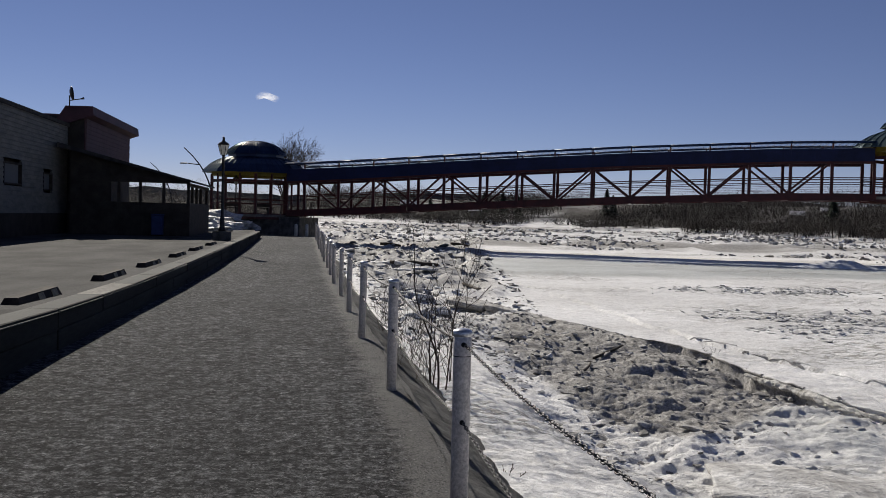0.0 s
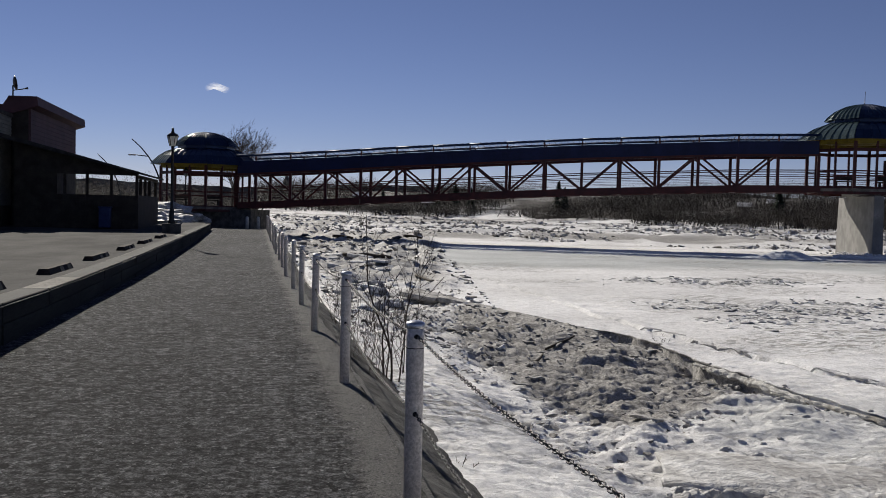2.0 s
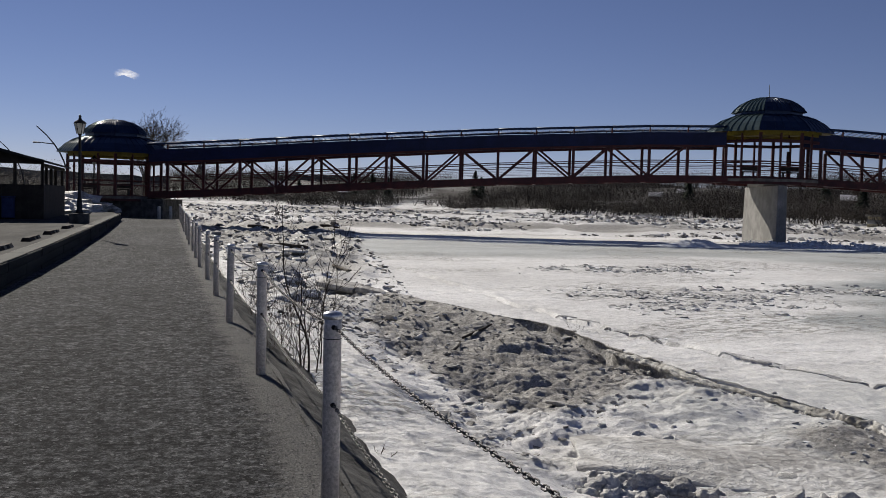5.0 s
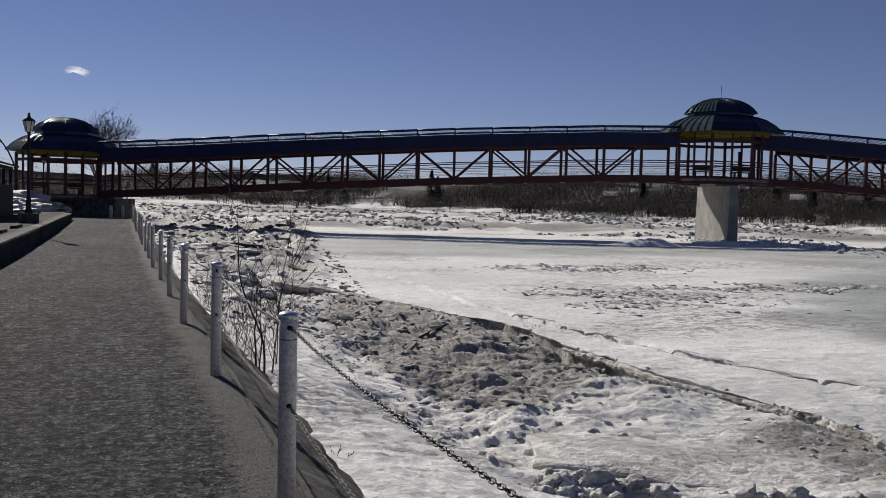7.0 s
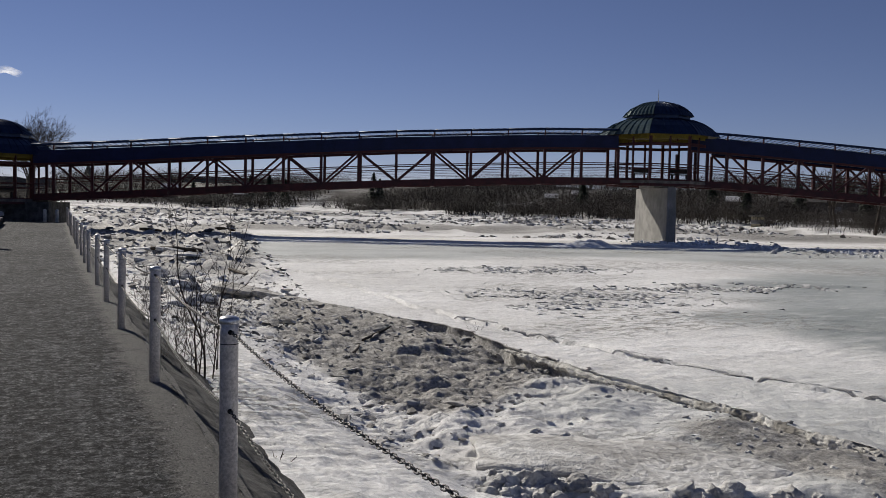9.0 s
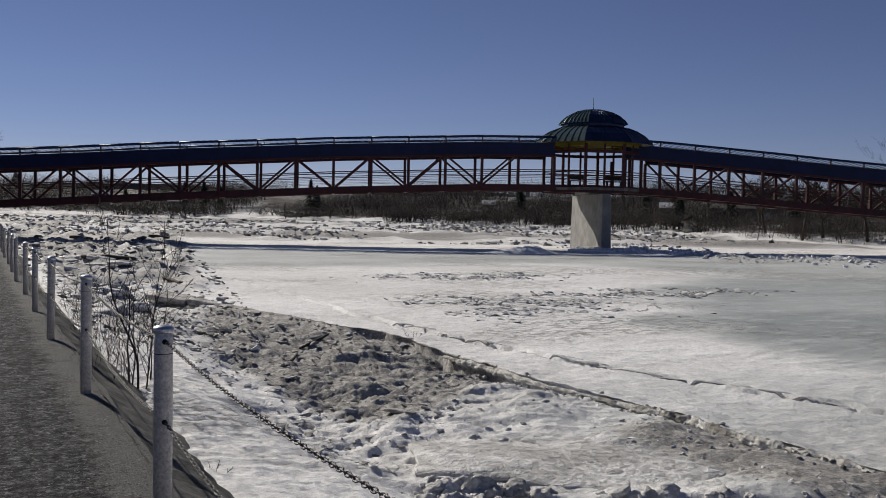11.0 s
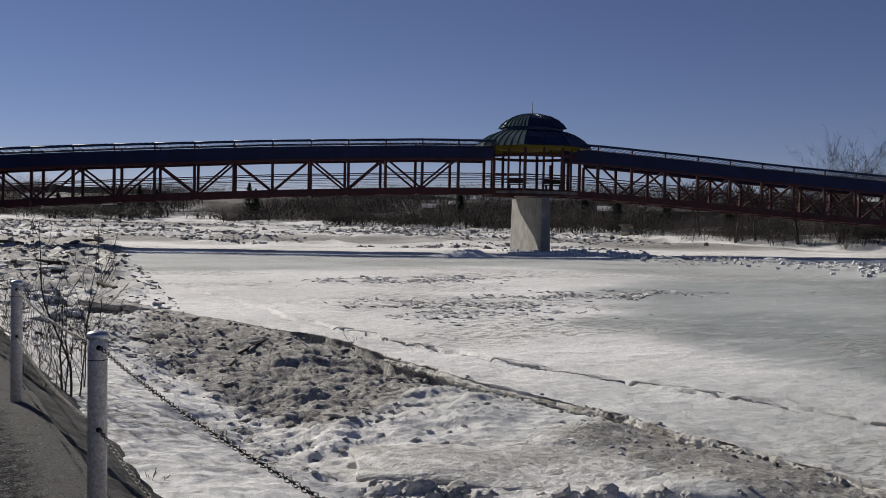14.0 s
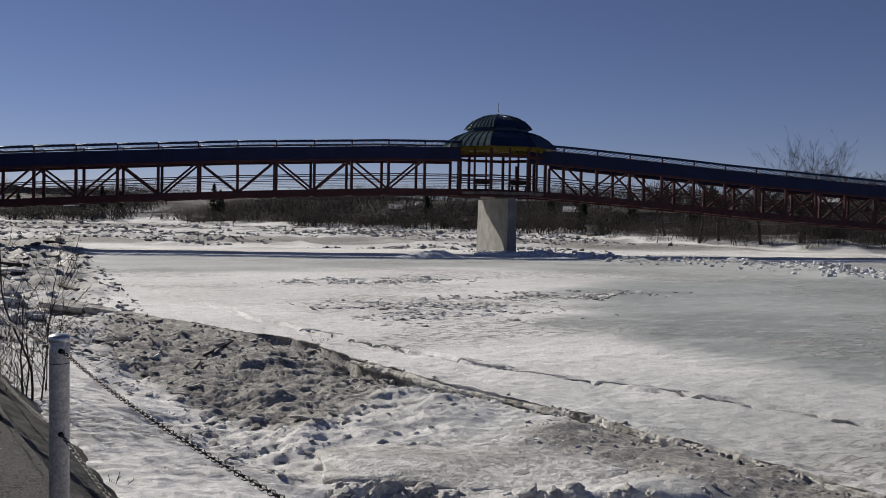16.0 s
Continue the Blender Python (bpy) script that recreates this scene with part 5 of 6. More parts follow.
def plate(name, outline, z, thick, tilt, label, material):
    """A broken ice floe with an uneven rim."""
    c = Vector((sum(p[0] for p in outline) / len(outline), sum(p[1] for p in outline) / len(outline), 0))
    pts = []
    for k in range(len(outline)):
        a, b = Vector((*outline[k], 0)), Vector((*outline[(k + 1) % len(outline)], 0))
        for q in range(6):
            p = a.lerp(b, q / 6) - c
            pts.append(p * (1 + 0.10 * noise.noise(Vector((p.x * 2, p.y * 2, z))) + 0.05 * noise.noise(Vector((p.x * 7, p.y * 7, z)))))
    bm = bmesh.new()
    rings = []
    for f, h in ((0.95, -thick), (0.98, -thick * 0.5), (1.0, -0.012), (0.985, 0.0), (0.8, 0.008), (0.5, 0.02), (0.2, 0.024)):
        rings.append([bm.verts.new(Vector((p.x * f, p.y * f, h + 0.035 * noise.noise(Vector((p.x * f * 1.5, p.y * f * 1.5, 7))) + 0.018 * noise.noise(Vector((p.x * f * 6, p.y * f * 6, 7)))))) for p in pts])
    for a, b in zip(rings, rings[1:]):
        for k in range(len(pts)):
            fc = bm.faces.new([a[k], a[(k + 1) % len(pts)], b[(k + 1) % len(pts)], b[k]])
            fc.smooth = True
    bm.faces.new(rings[-1])
    bm.faces.new(rings[0][::-1])
    ob = part(name, bm, material)
    ob.matrix_basis = pose(c.x, c.y, z, tilt[0], tilt[1], 0)
    return tagged(ob, label, "ice slab")


plate("ice_slab", ((3.81, 8.06), (4.47, 7.67), (5.2, 6.94), (5.86, 6.45), (6.36, 6.67), (6.68, 7.2), (6.3, 8.3), (5.1, 9.0), (4.12, 9.1)), -0.885, 0.16, (0.9, 0.6), "large snow-covered ice slab with a dark broken edge", MAT["slab"])
plate("ice_slab", ((37.4, 56.3), (38.6, 55.0), (40.2, 54.4), (40.4, 55.2), (38.8, 56.6)), -0.70, 0.3, (0, 0), "rounded snowy ice slab at the pier's foot", MAT["snow"])
for k in range(26):
    y = r.uniform(20, 50)
    x = r.uniform(2.2, 3.6 + (y - 20) * 0.10)
    a, sz = r.uniform(0, 6.28), r.uniform(0.25, 0.75)
    out = [(x + sz * math.cos(a + q * 1.05) * r.uniform(0.7, 1.2), y + 0.6 * sz * math.sin(a + q * 1.05) * r.uniform(0.7, 1.2)) for q in range(6)]
    tagged(plate("ice_slab", out, float(ice_level(np.array([x]), np.array([y]))[0]) + r.uniform(0.03, 0.14), r.uniform(0.08, 0.16), (r.gauss(0, 7), r.gauss(0, 7)), "tilted dirty ice slab in the bank rubble", MAT["chunk"]), group="bank ice slabs")

# long slabs in the dark material, which paints in the shade of their fronts
for out, h in ((((4.05, 26.4), (4.9, 25.3), (5.1, 25.7), (4.5, 27.2)), 0.17), (((4.95, 25.4), (5.6, 24.5), (5.85, 24.9), (5.3, 25.8)), 0.12), (((4.3, 27.2), (5.3, 26.2), (5.5, 26.8), (4.6, 28.2)), 0.14)):
    tagged(plate("ice_slab", out, ICE + h - 0.05, 0.14, (2, 3), "long ice slab, shade of its broken edge put into the colour", MAT["dark_chunk"]), group="bank ice slabs")

# a low wedge of snowed-in ice in the bridge's shade
hu, hv = np.meshgrid(np.linspace(-1, 1, 61), np.linspace(-1, 1, 25))
hx, hy = 32.7 + hu * 2.7 * BY - hv * 1.1 * BX * -1, 54.2 - hu * 2.7 * BX + hv * 1.1 * BY
ht = np.where(hu < 0.15, (hu + 1) / 1.15, ((1 - hu) / 0.85) ** 1.3) * (1 - np.abs(hv) ** 1.6) * (1 + 0.5 * fbm(hx * 2, hy * 2, 4, 15)) * 0.56
hz = ice_level(hx, hy) - 0.03 + ht
hi = np.arange(hx.size).reshape(hx.shape)
tagged(data_part("ice_hump", np.stack([hx, hy, hz], -1).reshape(-1, 3), np.stack([hi[:-1, :-1], hi[:-1, 1:], hi[1:, 1:], hi[1:, :-1]], -1).reshape(-1, 4).tolist(), MAT["snow"]), "low snowed-in ice wedge in the bridge's shade", "ice hump")

# driftwood on the ice
for (a, b, rad) in (((5.9, 34.5), (5.85, 30.8), 0.07), ((4.2, 45.5), (6.4, 44.2), 0.14), ((11.6, 73.9), (13.0, 73.5), 0.17), ((6.0, 74.3), (7.6, 73.9), 0.16), ((5.6, 17.6), (6.5, 18.4), 0.035), ((4.6, 15.2), (5.2, 16.4), 0.03)):
    za, zb = (float(ice_level(np.array([p[0]]), np.array([p[1]]))[0]) for p in (a, b))
    A, B = Vector((*a, za + rad * 0.8)), Vector((*b, zb + rad * 0.8))
    pts = [A.lerp(B, q / 6) + Vector((noise.noise(Vector((q * 0.9, rad * 50, 0))), noise.noise(Vector((q * 0.9, rad * 50, 5))), 0.3 * noise.noise(Vector((q * 0.9, rad * 50, 9))))) * rad for q in range(7)]
    tagged(part("driftwood_log", tube(bmesh.new(), pts, [rad * (1 - 0.5 * abs(q - 2.5) / 3.5) for q in range(7)], 9), MAT["driftwood"]), "dark wet driftwood log lying on the ice", "log", "driftwood")


# ---------------------------------------------------------------- bare shrubs and trees
def grow(bm, r, p, d, length, rad, depth, sides, spread, upward, min_rad):
    n = 4
    pts, radii = [p], [rad]
    for k in range(n):
        d = (d + Vector((r.gauss(0, 0.12), r.gauss(0, 0.12), upward * 0.12 + r.gauss(0, 0.06)))).normalized()
        p = p + d * (length / n)
        pts.append(p)
        radii.append(max(min_rad, rad * (1 - 0.5 * (k + 1) / n)))
    tube(bm, pts, radii, sides, cap=False)
    if depth == 0:
        return
    kids = r.randint(2, 3) + (length > 1.0)
    for q in range(kids):
        t = r.randint(1, n)
        az = r.uniform(0, 6.28)
        side = d.orthogonal().normalized()
        side = Matrix.Rotation(az, 3, d) @ side
        nd = (d * math.cos(spread) + side * math.sin(spread) * r.uniform(0.6, 1.2)).normalized()
        grow(bm, r, pts[t], nd, length * r.uniform(0.5, 0.78), max(min_rad, radii[t] * 0.62), depth - 1, max(3, sides - 1), spread, upward, min_rad)


def twig(bm, r, p, d, length, rad, depth, steps):
    """One wandering twig with side twigs that bend upwards."""
    pts, radii = [p], [rad]
    for k in range(steps):
        d = (d + Vector((r.gauss(0, 0.10), r.gauss(0, 0.10), 0.07 + r.gauss(0, 0.05)))).normalized()
        p = p + d * (length / steps)
        pts.append(p)
        radii.append(max(0.0024, rad * (1 - 0.8 * (k + 1) / steps)))
    tube(bm, pts, radii, 5 if rad > 0.005 else 3, cap=False)
    if depth == 0:
        return
    for k in range(1 if depth > 1 else 2, steps):
        for _ in range(r.choice((1, 1, 2)) if depth > 1 else r.choice((0, 1, 1))):
            az = r.uniform(0, 6.28)
            along = (pts[k + 1] - pts[k]).normalized()
            side = Matrix.Rotation(az, 3, along) @ along.orthogonal().normalized()
            lean = r.uniform(0.5, 1.0)
            nd = (along * math.cos(lean) + side * math.sin(lean)).normalized()
            twig(bm, r, pts[k].lerp(pts[k + 1], r.random()), nd, length * r.uniform(0.18, 0.42) * (1.15 - 0.6 * k / steps), max(0.0028, radii[k] * 0.5), depth - 1, 5)


def shrub(x, y, height, stems, seed, label, spread=0.25, rad=0.009, depth=2):
    r = random.Random(seed)
    z = float(ice_level(np.array([x]), np.array([y]))[0]) - 0.05
    e = thing("bare_shrub", pose(x, y, z), label, "shrub", "bare shrubs by the path")
    for k in range(stems):
        bm = bmesh.new()
        a = r.uniform(0, 6.28)
        base = Vector((0.09 * math.cos(a) * (k > 0), 0.09 * math.sin(a) * (k > 0), 0))
        d = Vector((spread * math.cos(a) * (k > 0), spread * math.sin(a) * (k > 0), 1)).normalized()
        twig(bm, r, base, d, height * (1.0 if k == 0 else r.uniform(0.6, 0.95)), rad * (1.0 if k < 2 else 0.7), depth, 11)
        part("stem", bm, MAT["twig"], e)
    return e


shrub(1.72, 11.7, 2.2, 4, 5, "bare brown shrub with slim upright stems in the snow", 0.16, 0.016)
shrub(1.98, 12.4, 2.1, 4, 8, "bare brown shrub with thin spreading twigs", 0.3, 0.008)
shrub(1.35, 11.2, 1.7, 4, 18, "bare brown shrub with thin spreading twigs", 0.35, 0.007)
shrub(1.42, 12.9, 1.5, 4, 9, "bare low shrub with thin spreading twigs", 0.4, 0.006)
shrub(1.55, 14.6, 1.4, 4, 10, "bare low shrub with thin spreading twigs", 0.4, 0.006)
shrub(1.5, 16.4, 1.2, 4, 14, "bare low shrub with thin spreading twigs", 0.4, 0.006)
shrub(1.6, 19.0, 1.2, 3, 15, "bare low shrub with thin spreading twigs", 0.4, 0.006)
shrub(7.75, 17.0, 0.22, 4, 12, "small dry sprig frozen into the ice", 0.6, 0.004, 1)
shrub(1.72, 7.6, 0.16, 4, 17, "small dry tuft on the snowy bank", 0.9, 0.003, 1)



def tree(name, x, y, height, seed, label, min_rad, depth=5, z=None, trunks=1, rad=0.2):
    r = random.Random(seed)
    z = float(ice_level(np.array([x]), np.array([y]))[0]) - 0.2 if z is None else z
    e = thing(name, pose(x, y, z), label, "tree")
    bm, cr = bmesh.new(), bmesh.new()
    for k in range(trunks):
        d = Vector((r.gauss(0, 0.12), r.gauss(0, 0.12), 1)).normalized()
        top = d * height * 0.32
        tube(bm, [(0, 0, 0), top * 0.5, top], [rad * 1.2, rad, rad * 0.8], 8)
        for q in range(5):
            a = q * 1.25 + r.uniform(0, 0.6)
            nd = Vector((0.42 * math.cos(a), 0.42 * math.sin(a), 1)).normalized()
            grow(cr, r, top * r.uniform(0.75, 1.0), nd, height * r.uniform(0.25, 0.31), rad * 0.45, depth - 1, 4, 0.5, 0.3, min_rad)
    part("trunk", bm, MAT["twig"], e)
    part("crown", cr, MAT["twig"], e, "bare branching crown")


tree("bare_tree", -2.3, 100, 10.6, 31, "bare round-crowned tree behind the bank pavilion", 0.007, 6, 0.2, 3, 0.11)
tree("bare_tree", 96.5, 71.2, 14.2, 33, "tall bare tree on the far bank", 0.005, 5, None, 2, 0.11)
tree("bare_tree", 95.5, 72.8, 13.4, 34, "tall bare tree on the far bank", 0.005, 5, None, 1, 0.09)
for k, (x, y, h) in enumerate(((92, 92, 9), (89, 80, 8), (100, 62, 9), (86, 66, 7), (104, 105, 9), (118, 140, 10), (83.5, 78, 9.5), (84.5, 70, 9), (92, 67, 10))):
    tree("bare_tree", x, y, h, 40 + k, "bare grey-brown tree on the far bank", 0.03, 5, None, 1, 0.16)

# the dense leafless thicket on the far bank
rng = np.random.default_rng(8)
seg = [(a, b) for a, b in zip(SHORE[:-1], SHORE[1:])]
lengths = np.array([np.hypot(*(b - a)) for a, b in seg])
pick = rng.choice(len(seg), 9000, p=lengths / lengths.sum())
A0, B0 = np.array([seg[k][0] for k in pick]), np.array([seg[k][1] for k in pick])
off = 3 + 75 * rng.random(9000) ** 1.6
dxy = (B0 - A0) / lengths[pick][:, None]
Q = A0 + (B0 - A0) * rng.random(9000)[:, None] + np.stack([-dxy[:, 1], dxy[:, 0]], 1) * off[:, None]
patch = fbm(Q[:, 0] * 0.03, Q[:, 1] * 0.03, 3, 44)
keep = (shore_distance(Q[:, 0], Q[:, 1]) > 2) & (Q[:, 1] > 0) & (np.hypot(Q[:, 0], Q[:, 1]) < 340) & ((patch > -0.25) | (off > 10))
Q, off, patch = Q[keep][:4200], off[keep][:4200], patch[keep][:4200]


def thicket(name, label, at, heights, counts, wide_twigs):
    """Leafless growth of many short twigs on a few leaning stems."""
    V, Fc, n = [], [], 0
    for q, h, m, tw, z in zip(at, heights, counts, wide_twigs, ice_level(at[:, 0], at[:, 1])):
        ang = rng.uniform(0, 6.283, m)
        trunk = np.arange(m) < 3
        wide = h * 0.62 * np.sqrt(rng.random(m))
        base = q + np.stack([np.cos(ang), np.sin(ang)], 1) * np.where(trunk, 0.3, wide)[:, None]
        dome = np.sqrt(np.maximum(0.05, 1 - (wide / (h * 0.66)) ** 2))
        z0 = z + np.where(trunk, -0.1, h * (0.10 + 0.78 * rng.random(m) ** 0.8 * dome))
        ln = np.where(trunk, h * rng.uniform(0.4, 0.8, m), rng.uniform(0.3, 1.1, m))
        lean = rng.uniform(0, 6.283, m)
        tip = base + np.stack([np.cos(lean), np.sin(lean)], 1) * (ln * np.where(trunk, 0.5, rng.uniform(0.3, 1.6, m)))[:, None]
        rise = np.where(trunk, 0.8, rng.uniform(0.1, 0.7, m))
        w = np.where(trunk, rng.uniform(0.03, 0.06, m), rng.uniform(0.010, 0.030, m)) * tw
        side = np.stack([np.cos(lean + 1.57 + rng.normal(0, 0.6, m)), np.sin(lean + 1.57)], 1) * w[:, None]
        p0 = np.concatenate([base - side, z0[:, None]], 1)
        p1 = np.concatenate([base + side, z0[:, None]], 1)
        p2 = np.concatenate([tip + side * 0.4, (z0 + ln * rise)[:, None]], 1)
        p3 = np.concatenate([tip - side * 0.4, (z0 + ln * rise)[:, None]], 1)
        V.append(np.stack([p0, p1, p2, p3], 1).reshape(-1, 3))
        n += m
    ob = data_part(name, np.concatenate(V), np.arange(4 * n).reshape(-1, 4).tolist(), MAT["far_twig"])
    tagged(ob, label, "thicket", kind="stuff")


near_ = Q[:, 1] < 110
tall = (2.6 + 2.8 * rng.random(len(Q)) + 2.0 * patch + 0.03 * off) * np.where(near_, 0.62, 1.0)
thicket("far_thicket", "dense leafless brown thicket along the far bank", Q, np.maximum(tall, 1.0), np.where(near_, 165, 120), np.where(near_, 0.7, 1.6))

# taller woods on the rising ground behind, and on the near bank beyond the bridge
pick = rng.choice(len(seg), 9000, p=lengths / lengths.sum())
A0, B0 = np.array([seg[k][0] for k in pick]), np.array([seg[k][1] for k in pick])
dxy = (B0 - A0) / lengths[pick][:, None]
W = A0 + (B0 - A0) * rng.random(9000)[:, None] + np.stack([-dxy[:, 1], dxy[:, 0]], 1) * (35 + 110 * rng.random(9000))[:, None]
W = W[(shore_distance(W[:, 0], W[:, 1]) > 30) & (W[:, 1] > 0) & (np.hypot(W[:, 0], W[:, 1]) < 480)][:3000]
thicket("far_woods", "brown leafless woods on the rising far bank", W, 4.5 + 4.0 * rng.random(len(W)), np.full(len(W), 130), np.full(len(W), 2.4))
W = np.stack([-3.5 - 110 * rng.random(700), 108 + 170 * rng.random(700)], 1)
W = W[W[:, 0] < -3.0 - 0.05 * (W[:, 1] - 100)]
thicket("bank_woods", "brown leafless woods beyond the bank pavilion", W, 4.5 + 4.0 * rng.random(len(W)), np.full(len(W), 300), np.full(len(W), 1.1))


def conifer(x, y, h, seed):
    r = random.Random(seed)
    z = float(ice_level(np.array([x]), np.array([y]))[0]) - 0.2
    e = thing("conifer", pose(x, y, z), "dark green conifer among leafless brush", "tree", "far conifers")
    part("trunk", tube(bmesh.new(), [(0, 0, 0), (0, 0, h * 0.95)], [0.2, 0.04], 6), MAT["twig"], e)
    bm = bmesh.new()
    for k in range(420):
        t = r.random() ** 0.8
        zz = h * (0.12 + 0.88 * t)
        rad = (1 - t) * h * 0.27 * r.uniform(0.5, 1.1) + 0.15
        a = r.uniform(0, 6.28)
        c = Vector((rad * math.cos(a), rad * math.sin(a), zz))
        u = Vector((math.cos(a), math.sin(a), -0.35)) * r.uniform(0.3, 0.7)
        v = Vector((-math.sin(a), math.cos(a), 0)) * r.uniform(0.15, 0.4)
        bm.faces.new([bm.verts.new(c - v), bm.verts.new(c + u), bm.verts.new(c + v), bm.verts.new(c - u * 0.8 + Vector((0, 0, 0.25)))])
    part("crown", bm, MAT["conifer"], e)


for k, (x, y, h) in enumerate(((86, 262, 10.5), (88.5, 264, 8.5), (56, 292, 9), (61, 288, 9.5), (66, 288, 8), (40, 300, 7), (122, 205, 8), (112, 120, 6.5), (118, 112, 6), (108, 128, 6), (130, 165, 8))):
    conifer(x, y, h, 60 + k)


# ---------------------------------------------------------------- far houses, church and hills
def house(x, y, w, d, h, turn, roof, wall_mat, label):
    z = float(ice_level(np.array([x]), np.array([y]))[0]) - 0.3
    e = thing("far_house", pose(x, y, z, 0, 0, turn), label, "house", "houses on the far bank")
    part("wall", box(bmesh.new(), (-w / 2, -d / 2, 0), (w / 2, d / 2, h)), wall_mat, e)
    bm = bmesh.new()
    a = [bm.verts.new((s * (w / 2 + 0.4), q * (d / 2 + 0.4), h)) for s in (-1, 1) for q in (-1, 1)]
    b = [bm.verts.new((s * (w / 2 + 0.4), 0, h + roof)) for s in (-1, 1)]
    for f in ((a[0], a[2], b[1], b[0]), (a[1], b[0], b[1], a[3]), (a[0], b[0], a[1]), (a[2], a[3], b[1]), (a[0], a[1], a[3], a[2])):
        bm.faces.new(f)
    part("roof", bm, MAT["snow"] if roof > 1.2 else MAT["shingle"], e, "snow-covered roof" if roof > 1.2 else "dark roof")
    for k in (-1, 1):
        win = part("window", box(bmesh.new(), (k * w / 4 - 0.5, -d / 2 - 0.03, h * 0.4), (k * w / 4 + 0.5, -d / 2 + 0.02, h * 0.75)), glass, e)
        part("frame", box(bmesh.new(), (k * w / 4 - 0.6, -d / 2 - 0.02, h * 0.4 - 0.1), (k * w / 4 + 0.6, -d / 2 + 0.01, h * 0.4)), MAT["trim"], win)


for x, y, w, d, h, turn, rf, mk in ((128, 232, 3, 3.6, 2.4, -30, 1.25, "house_wall"), (140, 238, 2.8, 3.6, 2.4, -25, 1.25, "house_wall"), (55, 300, 4.5, 4, 3.2, -10, 1.25, "house_wall"), (35, 318, 5, 4, 3.5, -5, 1.3, "house_wall"), (128, 132, 13, 7, 3, -50, 0.8, "house_wall"), (101, 117, 1.9, 1.8, 1.7, -45, 0.3, "pale_wall"), (140, 170, 3, 3.6, 3.0, -40, 1.25, "house_wall"), (150, 110, 4, 4, 3.0, -55, 1.25, "house_wall")):
    house(x, y, w, d, h, turn, rf, MAT[mk], "far house with snow on its roof" if rf > 1.2 else "small low building on the far bank")

church = thing("far_church", pose(14, 420, 0), "distant grey church with a slender spire", "church")
part("nave", box(bmesh.new(), (2, -6, 0), (26, 6, 8.5)), MAT["stone"], church)
part("tower", box(bmesh.new(), (-3, -3, 0), (2, 3, 9.5)), MAT["stone"], church)
bm = bmesh.new()
bmesh.ops.create_cone(bm, cap_ends=True, segments=8, radius1=2.4, radius2=0.05, depth=6.5, matrix=Matrix.Translation((-0.5, 0, 12.75)))
part("spire", bm, MAT["stone"], church)
part("side_spire", tube(bmesh.new(), [(17, 0, 8.0), (17, 0, 14.0)], [0.9, 0.05], 6), MAT["stone"], church)

# wooded hills closing the distance
for name, r0, hgt, a0, a1, seed in (("far_hill", 900, 26, -40, 75, 3), ("far_woods", 520, 11, -30, 70, 5)):
    V, Fc = [], []
    steps = 160
    for k in range(steps + 1):
        a = radians(a0 + (a1 - a0) * k / steps)
        hh = hgt * (0.75 + 0.5 * noise.noise(Vector((k * 0.05, seed, 0))) + 0.10 * noise.noise(Vector((k * 0.9, seed, 3))) + 0.05 * noise.noise(Vector((k * 3.1, seed, 3))))
        for rr, zz in ((r0 - 60, -1), (r0 - 25, hh * 0.7), (r0, hh), (r0 + 120, hh * 0.9), (r0 + 260, -1)):
            V.append((rr * math.sin(a), rr * math.cos(a), zz))
    for k in range(steps):
        for q in range(4):
            i = k * 5 + q
            Fc.append((i, i + 5, i + 6, i + 1))
    tagged(data_part(name, V, Fc, MAT["hill"]), "distant wooded hill line", "hill", kind="structure")

# snow heaps and white posts at the path's end
for k, (x, y, w, h) in enumerate(((-7.0, 60.5, 2.2, 0.7), (-9.5, 63, 3.0, 1.2), (-5.8, 66, 1.8, 0.6), (-8, 70, 4.0, 1.3))):
    bm = bmesh.new()
    bmesh.ops.create_icosphere(bm, subdivisions=4, radius=1.0)
    for v in bm.verts:
        f = 1 + 0.45 * noise.noise(v.co * 2.2 + Vector((k, 0, 0))) + 0.28 * noise.noise(v.co * 6)
        v.co = Vector((v.co.x * w * f, v.co.y * w * 0.7 * f, v.co.z * h * f))
    ob = part("snow_mound", bm, MAT["chunk"])
    ob.matrix_basis = pose(x, y, 0.25)
    tagged(ob, "dirty ploughed snow heap beside the yard", "snow mound", "snow mounds")
for x, y in ((-0.5, 67.0), (0.25, 67.0)):
    e = thing("marker_post", pose(x, y, -0.15), "short white marker post at the path's end", "post", "white marker posts")
    bm = bmesh.new()
    lathe(bm, [(0.0, 0.0), (0.11, 0.0), (0.11, 0.85), (0.07, 0.92), (0.0, 0.93)], 12)
    part("shaft", bm, MAT["trim"], e)

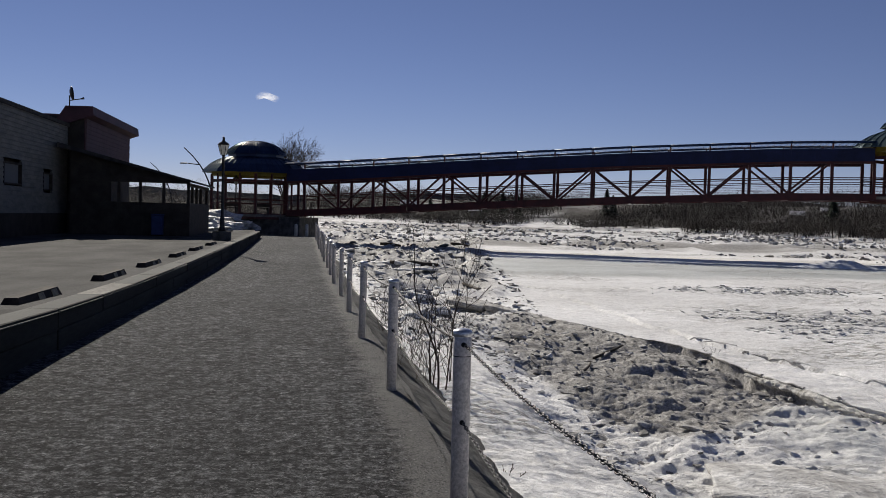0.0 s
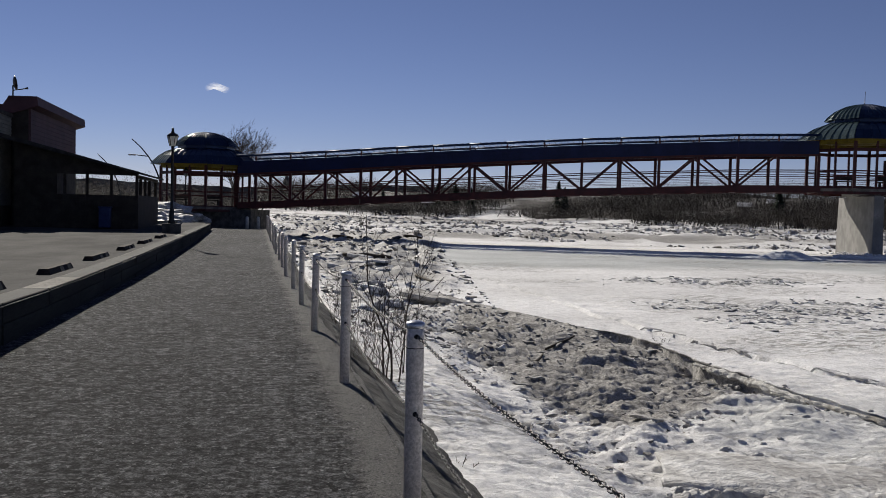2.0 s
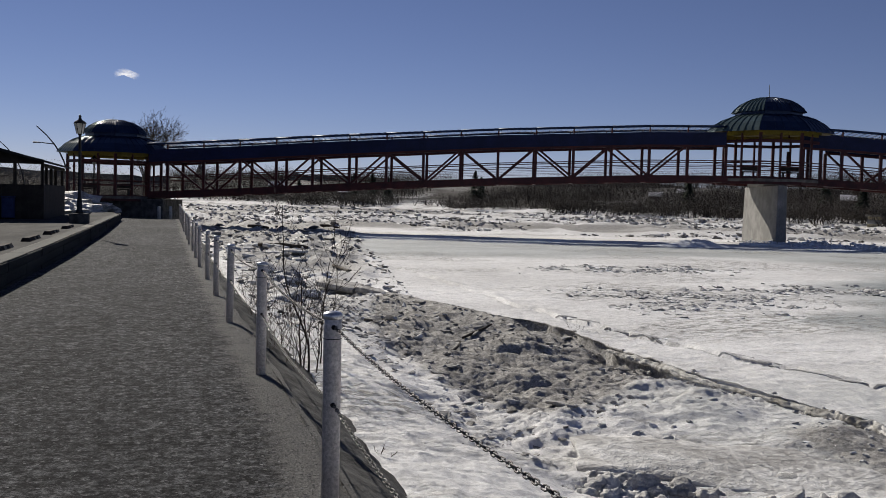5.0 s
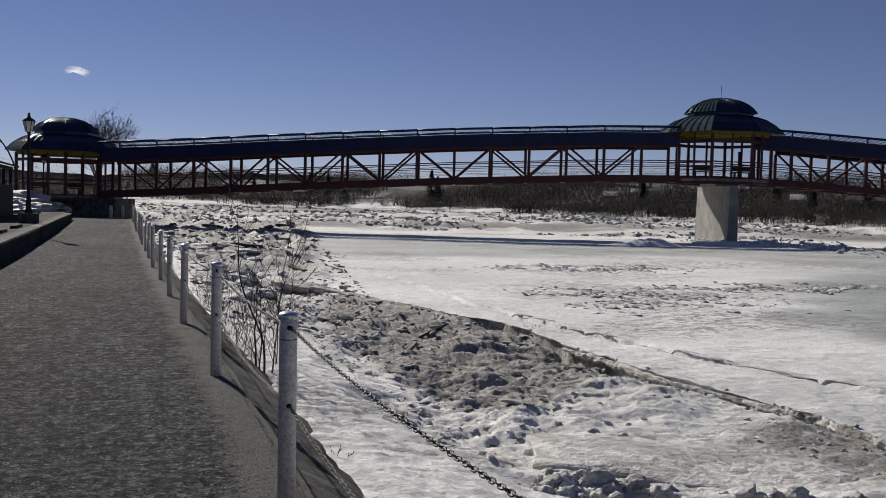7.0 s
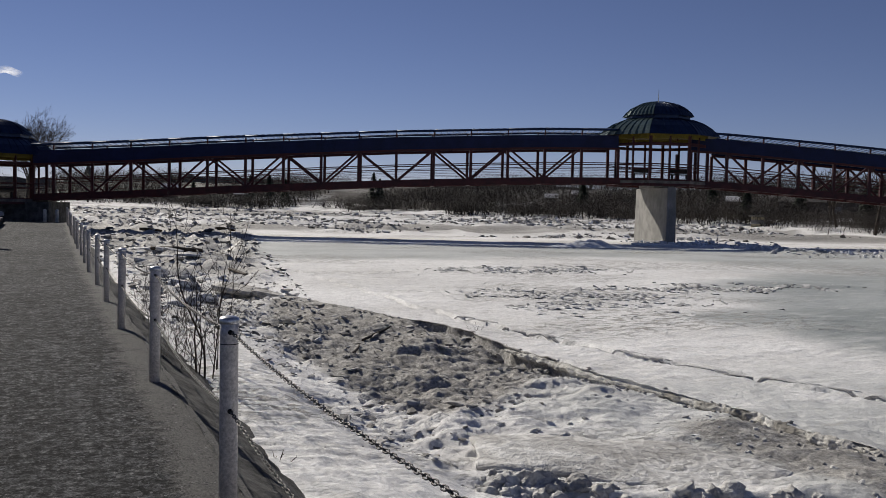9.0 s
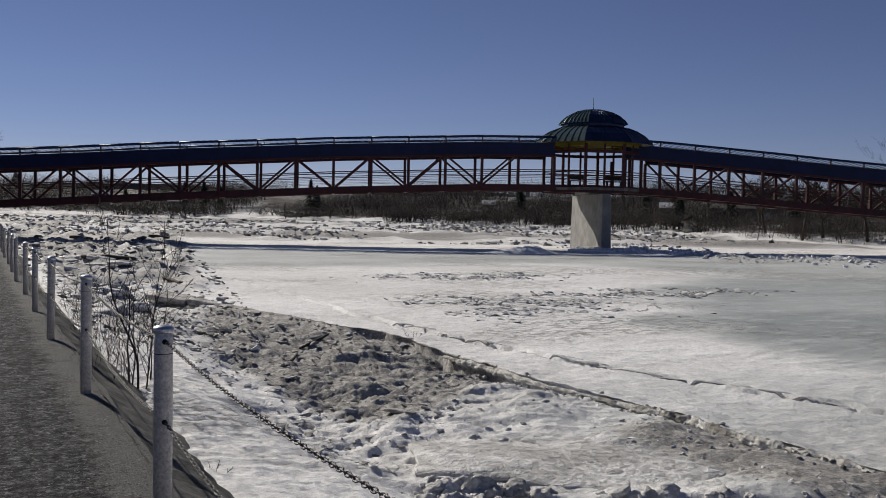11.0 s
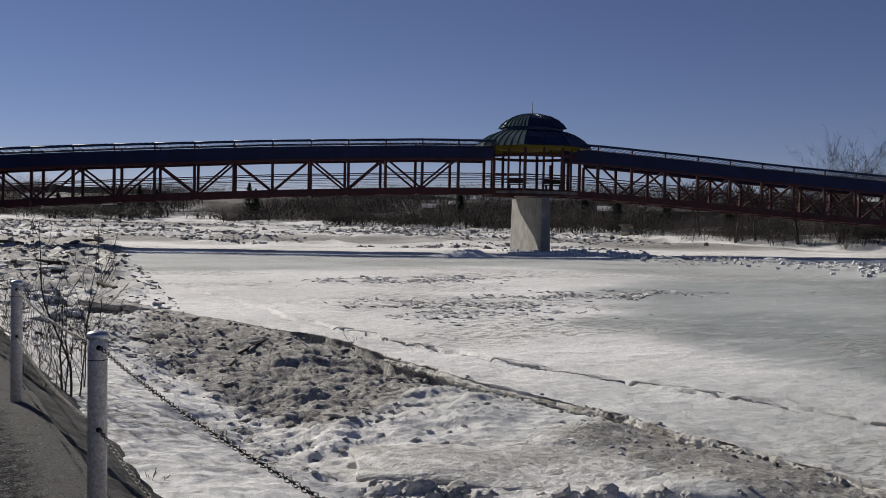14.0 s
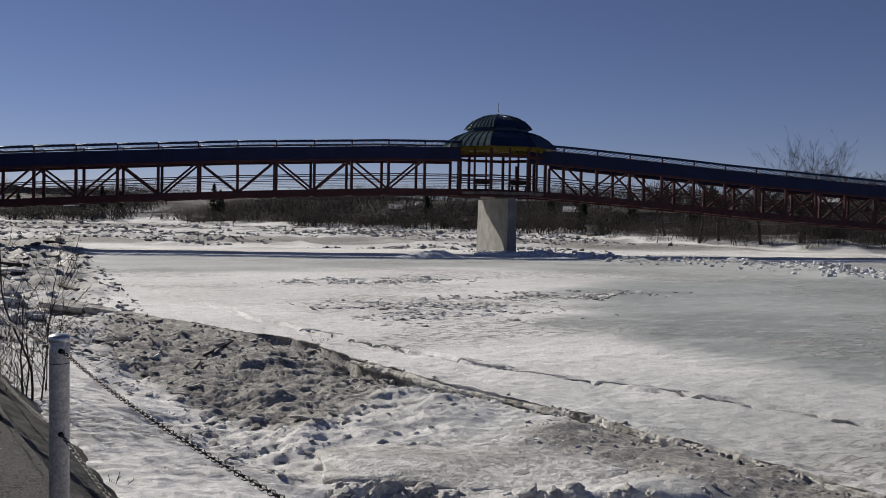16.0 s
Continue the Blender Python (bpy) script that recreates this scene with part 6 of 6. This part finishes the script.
# a small wisp of cloud
bm = bmesh.new()
bmesh.ops.create_grid(bm, x_segments=12, y_segments=6, size=1.0)
for v in bm.verts:
    v.co = Vector((v.co.x * 38, 0, v.co.y * 11 - 14 * abs(v.co.x + 0.25) + 6))
ob = part("cloud", bm, MAT["cloud"])
ob.matrix_basis = pose(-119, 2998, 358)
tagged(ob, "small wispy white cloud in a clear sky", "cloud", kind="structure")

# loose grit on the path
rng = np.random.default_rng(3)
cnt = 18000
gxy = np.stack([rng.uniform(-2.6, 0.98, cnt), 3.4 + 13 * rng.random(cnt) ** 1.5], 1)
gxy[15000:, 0] = 0.40 + 0.6 * rng.random(3000) ** 0.8
octa = np.array([(1, 0, 0), (0, 1, 0), (-1, 0, 0), (0, -1, 0), (0.1, 0.1, 0.8), (0, 0, -0.6)])
ofc = np.array([(0, 1, 4), (1, 2, 4), (2, 3, 4), (3, 0, 4), (1, 0, 5), (2, 1, 5), (3, 2, 5), (0, 3, 5)])
size = 0.002 + 0.006 * rng.random(cnt) ** 2.5
turn = rng.uniform(0, 6.28, cnt)
rot = np.stack([np.stack([np.cos(turn), -np.sin(turn)], 1), np.stack([np.sin(turn), np.cos(turn)], 1)], 1)
size[15000:] *= 1.5
loc = octa[None] * size[:, None, None] * rng.uniform(0.6, 1.3, (cnt, 6, 1))
loc[:, :, 2] *= 0.5
loc[:, :, :2] = np.einsum("kij,knj->kni", rot, loc[:, :, :2])
loc += np.stack([gxy[:, 0], gxy[:, 1], path_level(gxy[:, 1]) + 0.002], 1)[:, None]
faces = (ofc[None] + 6 * np.arange(cnt)[:, None, None]).reshape(-1, 3)
m_, nt_, b_ = nodes_of("loose_grit")
geo_ = nt_.nodes.new("ShaderNodeNewGeometry")
nt_.links.new(ramp(nt_, geo_.outputs["Random Per Island"], [(0.0, (0.035, 0.035, 0.035)), (0.6, (0.10, 0.10, 0.10)), (1.0, (0.34, 0.335, 0.33))]), b_.inputs["Base Color"])
b_.inputs["Roughness"].default_value = 0.9
tagged(data_part("loose_grit", loc.reshape(-1, 3), faces.tolist(), m_), "loose grey grit strewn on the path", "grit", kind="stuff")
